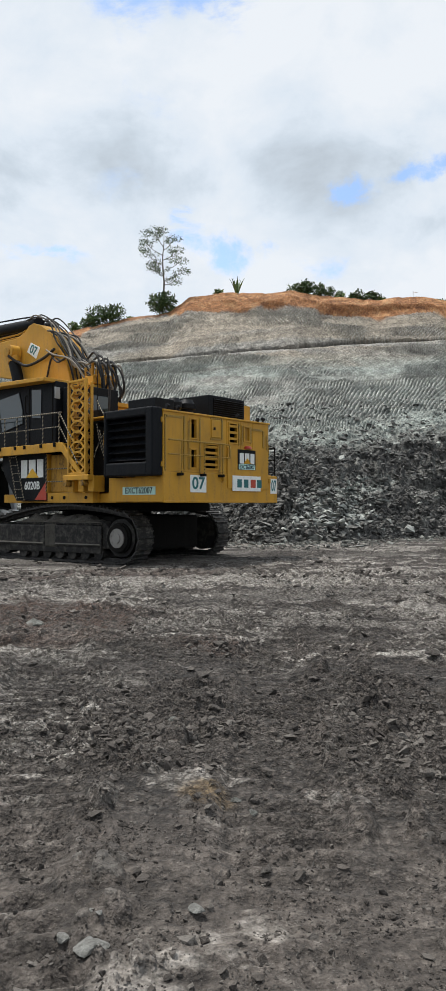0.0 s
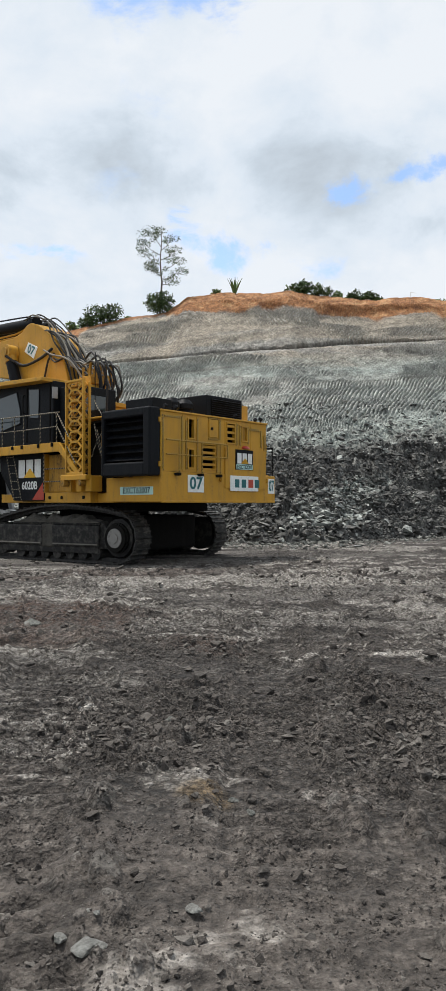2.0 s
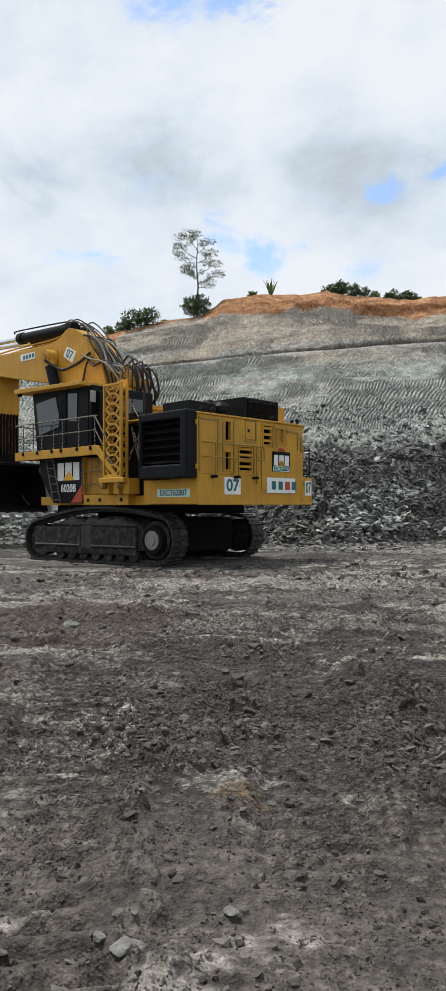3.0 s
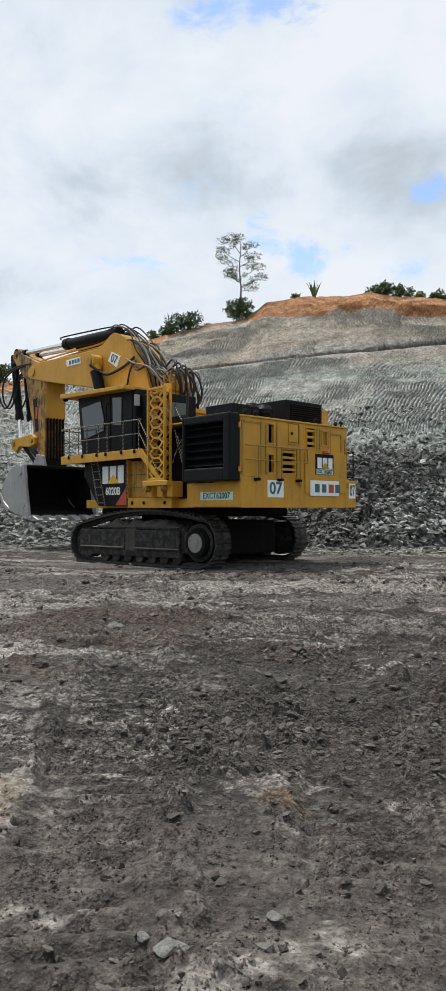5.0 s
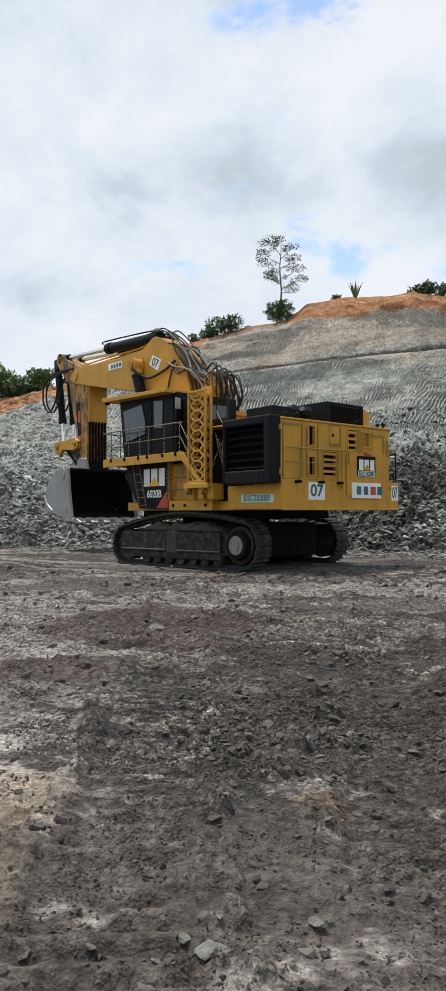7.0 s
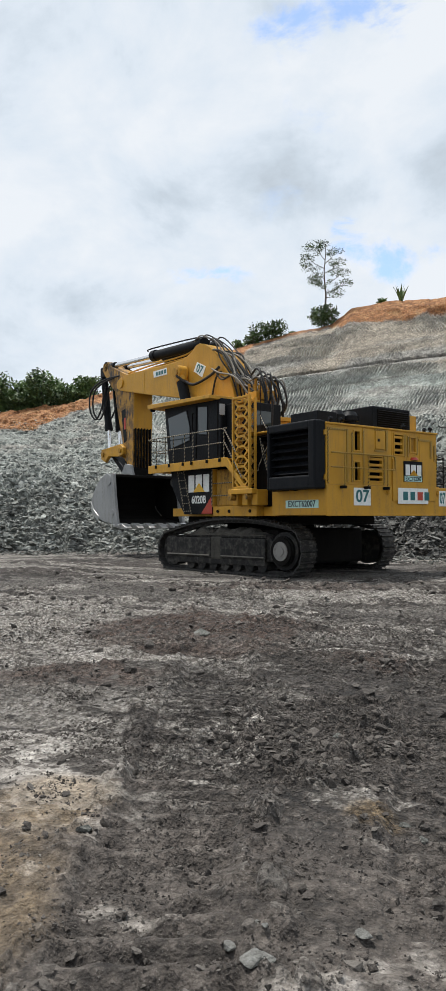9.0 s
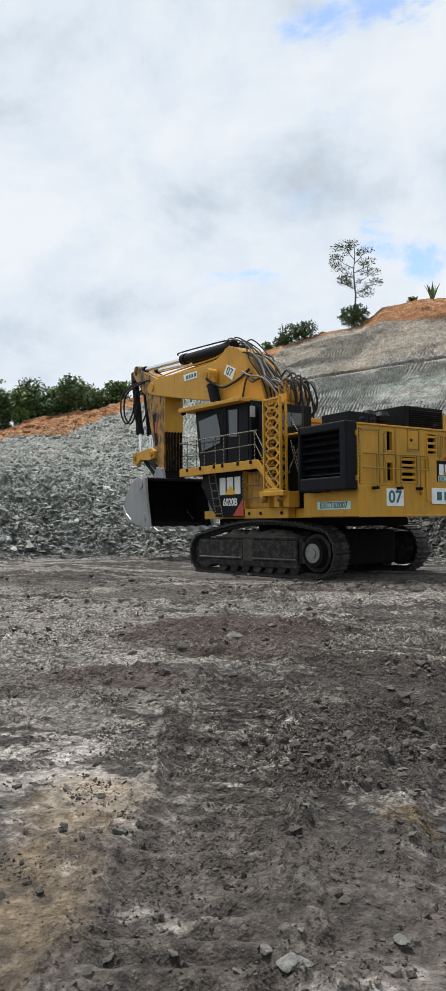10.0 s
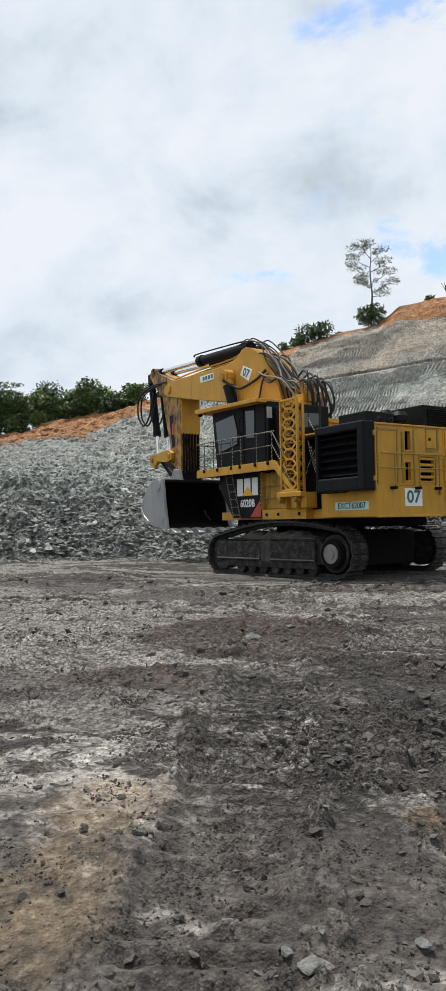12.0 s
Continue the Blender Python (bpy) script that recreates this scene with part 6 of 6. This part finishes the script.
def heap_of(name, places, sizes, material, rng, squash=0.62, fine=False):
    """Many angular lumps in one mesh; fine: simple eight-sided crumbs."""
    ICO_V, ICO_F = CRUMB if fine else LUMP
    n, nv = len(places), len(ICO_V)
    V = np.repeat(ICO_V[None], n, 0) * (1 + 0.3 * (rng.random((n, nv, 1)) - 0.5))
    # flat broken sides
    for _ in range(4):
        cut = rng.normal(size=(n, 1, 3))
        cut /= np.linalg.norm(cut, axis=-1, keepdims=True)
        d = (V * cut).sum(-1, keepdims=True)
        V = V - cut * np.maximum(d - 0.15 - 0.3 * rng.random((n, 1, 1)), 0)
    V = V * (0.55 + 1.1 * rng.random((n, 1, 3)))
    V[..., 2] *= squash
    a = rng.random((n, 1)) * 6.283
    ca, sa = np.cos(a), np.sin(a)
    t = (rng.random((n, 1)) - 0.5) * 1.4
    ct, st = np.cos(t), np.sin(t)
    y, z = V[..., 1] * ct - V[..., 2] * st, V[..., 1] * st + V[..., 2] * ct
    x = V[..., 0]
    V = np.stack([x * ca - y * sa, x * sa + y * ca, z], -1) * sizes[:, None, None] + places[:, None, :]
    F = (ICO_F[None] + (np.arange(n) * nv)[:, None, None]).reshape(-1, 3)
    me = bpy.data.meshes.new(name)
    me.vertices.add(n * nv)
    me.vertices.foreach_set("co", V.reshape(-1).astype(np.float32))
    me.loops.add(F.size)
    me.loops.foreach_set("vertex_index", F.reshape(-1).astype(np.int32))
    me.polygons.add(len(F))
    me.polygons.foreach_set("loop_start", np.arange(0, F.size, 3, dtype=np.int32))
    me.update(calc_edges=True)
    me.polygons.foreach_set("use_smooth", np.zeros(len(F), bool))
    me.materials.append(material)
    return me


rg = np.random.default_rng(5)


def on_heap(n, az0, az1, s0, s1):
    j0, j1 = np.searchsorted(haz, [az0, az1])
    i = (len(S) * (s0 + (s1 - s0) * rg.random(n))).astype(int)
    j = (j0 + (j1 - j0) * rg.random(n)).astype(int)
    return P[np.clip(i, 1, len(S) - 1), np.clip(j, 0, len(haz) - 1)]


for label, mat, az0, az1, n in (("heap of broken dark grey rock below the face", dark_rock, -24, 12, 9000), ("heap of broken pale grey-green rock below the face", pale_rock, 9, 40, 9000)):
    sizes = 0.05 + 0.24 * rg.random(n) ** 4
    tagged(new("rubble", heap_of("rubble", on_heap(n, az0, az1, 0.0, 0.46), sizes, mat, rg)), label, "rubble", kind="stuff")
n = 600
tagged(new("rubble", heap_of("rubble", on_heap(n, -24, 12, 0.02, 0.44), 0.06 + 0.2 * rg.random(n) ** 4, pale_rock, rg)), "scattered pale rock lumps on the dark heap", "rubble", kind="stuff")
for az0, az1, mat in ((-24, 9, dark_rock), (-24, 24, pale_rock), (18, 40, pale_rock)):
    n = 2200
    tagged(new("rubble", heap_of("rubble", on_heap(n, az0, az1, 0.40, 0.60), 0.07 + 0.25 * rg.random(n) ** 4, mat, rg, 0.5)), "loose rock lumps caught on the lower face", "rubble", kind="stuff")
n = 5000
tagged(new("rubble", heap_of("rubble", on_heap(n, 15, 40, 0.44, 0.90), 0.06 + 0.16 * rg.random(n) ** 3, pale_rock, rg, 0.5)), "small pale rock lumps over the lower face", "rubble", kind="stuff")
n = 4200
tagged(new("rubble", heap_of("rubble", on_heap(n, 12, 40, 0.0, 0.31), 0.07 + 0.26 * rg.random(n) ** 3, stone_mat, rg, 0.45)), "darker rock lumps low on the pale heap", "rubble", kind="stuff")
n = 900
tagged(new("rubble", heap_of("rubble", on_heap(n, -12.5, -5.5, 0.06, 0.24), 0.07 + 0.3 * rg.random(n) ** 3, pale_rock, rg, 0.4)), "tongue of flat pale rock slabs low on the dark heap", "rubble", kind="stuff")
n = 3000
tagged(new("rubble", heap_of("rubble", on_heap(n, -24, 12, 0.0, 0.30), 0.08 + 0.2 * rg.random(n) ** 2, dark_rock, rg, 0.42)), "flat dark rock slabs low on the heap", "rubble", kind="stuff")
# scree run out on to the floor
n = 2600
az = np.radians(-24 + 62 * rg.random(n) ** 0.8)
rr = by_bearing(TOE, np.degrees(az)) - 0.5 - 4.5 * rg.random(n) ** 2
px, py = -rr * np.sin(az), rr * np.cos(az)
tagged(new("rubble", heap_of("rubble", np.stack([px, py, ground_height(px, py) + 0.03], -1), 0.04 + 0.16 * rg.random(n) ** 4, stone_mat, rg)), "loose broken rock strewn along the heap's toe", "rubble", kind="stuff")

# large single blocks
block_me = []
for i in range(6):
    for m_ in (dark_rock, pale_rock):
        block_me.append(heap_of("boulder", np.zeros((1, 3)), np.ones(1), m_, rg, 0.7))
for i in range(110):
    az = -23 + 60 * i / 110 + rg.uniform(-0.4, 0.4)
    p = on_heap(1, az, az + 0.5, 0.02, 0.40)[0]
    b = new("boulder", block_me[int(rg.integers(6)) * 2 + (1 if az > 10 or rg.random() < 0.4 else 0)])
    s = 0.24 + 0.36 * rg.random() ** 2
    b.matrix_world = Matrix.LocRotScale(Vector(p) + Vector((0, 0, -0.05)), Euler((rg.uniform(-0.4, 0.4), rg.uniform(-0.4, 0.4), rg.uniform(0, 6.2))), (s, s, s))
    tagged(b, "angular block of broken grey rock on the heap", "boulder", "blocks on the heap")

# clods and grit on the floor, thicker where the ground is churned
n = 40000
az = np.radians(-21 + 60 * rg.random(n))
rr = 2.6 * np.exp(math.log(26 / 2.6) * rg.random(n) ** 0.95)
px, py = -rr * np.sin(az), rr * np.cos(az)
keep = rg.random(n) < 0.05 + 0.9 * np.clip(churned(px, py) + 0.35 * smooth(0.5, 0.9, ridges(px, py)) * smooth(6, 10, rr), 0, 1) * smooth(0.34, 0.52, fbm(px * 1.6, py * 1.6, 3, 29))
px, py, rr = px[keep], py[keep], rr[keep]
sizes = (0.004 + 0.030 * rg.random(len(px)) ** 4) * (1 + 0.10 * rr)
pz = ground_height(px, py) + sizes * 0.2
tagged(new("clods", heap_of("clods", np.stack([px, py, pz], -1), sizes, clod_mat, rg)), "small dirt clods and grit strewn over the floor", "clods", kind="stuff")

# crumbs in clusters close by
n = 230000
az = np.radians(-21 + 60 * rg.random(n))
rr = 2.6 * np.exp(math.log(13 / 2.6) * rg.random(n))
px, py = -rr * np.sin(az), rr * np.cos(az)
patchy = smooth(0.50, 0.64, fbm(px * 2.2, py * 2.2, 4, 33, 0.6)) * (0.35 + 0.65 * smooth(0.40, 0.55, fbm(px * 0.5, py * 0.5, 3, 34)))
keep = rg.random(n) < 0.02 + 0.85 * np.maximum(patchy * (0.4 + 0.6 * smooth(3.4, 5.0, rr)), 0.8 * churned(px, py))
px, py, rr = px[keep][:44000], py[keep][:44000], rr[keep][:44000]
sizes = (0.004 + 0.008 * rg.random(len(px)) ** 3) * (1 + 0.12 * rr)
tagged(new("crumbs", heap_of("crumbs", np.stack([px, py, ground_height(px, py) + sizes * 0.25], -1), sizes, clod_mat, rg, 0.8, True)), "fine dirt crumbs scattered in patches", "crumbs", kind="stuff")


def stone(az, r, size, label, material, squash=0.55, dx=0.0):
    a = radians(az)
    x, y = -r * math.sin(a) + dx, r * math.cos(a)
    z = float(ground_height(np.array([x]), np.array([y]))[0])
    bm = bmesh.new()
    bmesh.ops.create_icosphere(bm, subdivisions=3, radius=1.0)
    cuts = [(Vector((rg.normal(), rg.normal(), rg.normal())).normalized(), rg.uniform(0.42, 0.75)) for _ in range(12)]
    for v in bm.verts:
        for c_, h_ in cuts:
            d = v.co.dot(c_) - h_
            if d > 0:
                v.co -= c_ * d
        v.co *= 1 + 0.10 * noise.noise(v.co * 3.5)
        v.co.z *= squash
    me = bpy.data.meshes.new("stone")
    bm.to_mesh(me)
    bm.free()
    me.materials.append(material)
    ob = new("stone", me)
    ob.matrix_world = Matrix.LocRotScale((x, y, z + size * squash * 0.55), Euler((0, 0, rg.uniform(0, 6))), (size * 1.2, size, size))
    return tagged(ob, label, "stone", "stones on the floor")


for az, r, size, squash in ((10.9, 3.17, 0.07, 0.26), (9.9, 3.19, 0.052, 0.28), (12.6, 3.3, 0.042, 0.5), (10.3, 3.42, 0.024, 0.6), (9.8, 3.36, 0.022, 0.6), (2.2, 3.4, 0.045, 0.6)):
    stone(az, r, size, "pale grey-green stone lying in the dirt", pale_stone_top, squash)
for az, r, size in ((-2.6, 4.7, 0.06), (-3.4, 3.8, 0.055), (1.7, 8.1, 0.13), (7.7, 6.2, 0.10), (1.7, 7.0, 0.12), (6.9, 5.2, 0.07), (0.6, 6.7, 0.10), (8.6, 6.6, 0.09), (-3.9, 3.9, 0.05), (20.4, 9.0, 0.14), (15.0, 9.2, 0.12), (19.0, 10.5, 0.16), (31.0, 4.1, 0.045), (28.4, 4.6, 0.05), (-16.4, 9.4, 0.14), (0.2, 9.6, 0.2), (11.0, 5.9, 0.08)):
    stone(az, r, size * 0.62, "dark clod of dried mud lying on the floor", clod_mat, 0.6)
for az, r, size in ((-1.0, 4.75, 0.035), (-2.4, 4.5, 0.04), (4.0, 6.4, 0.05), (13.5, 5.6, 0.04), (17.0, 4.3, 0.035), (24.0, 4.5, 0.05), (21.0, 3.7, 0.04), (14.8, 11.5, 0.16)):
    stone(az, r, size, "small pale stone lying in the dirt", stone_mat, 0.6)
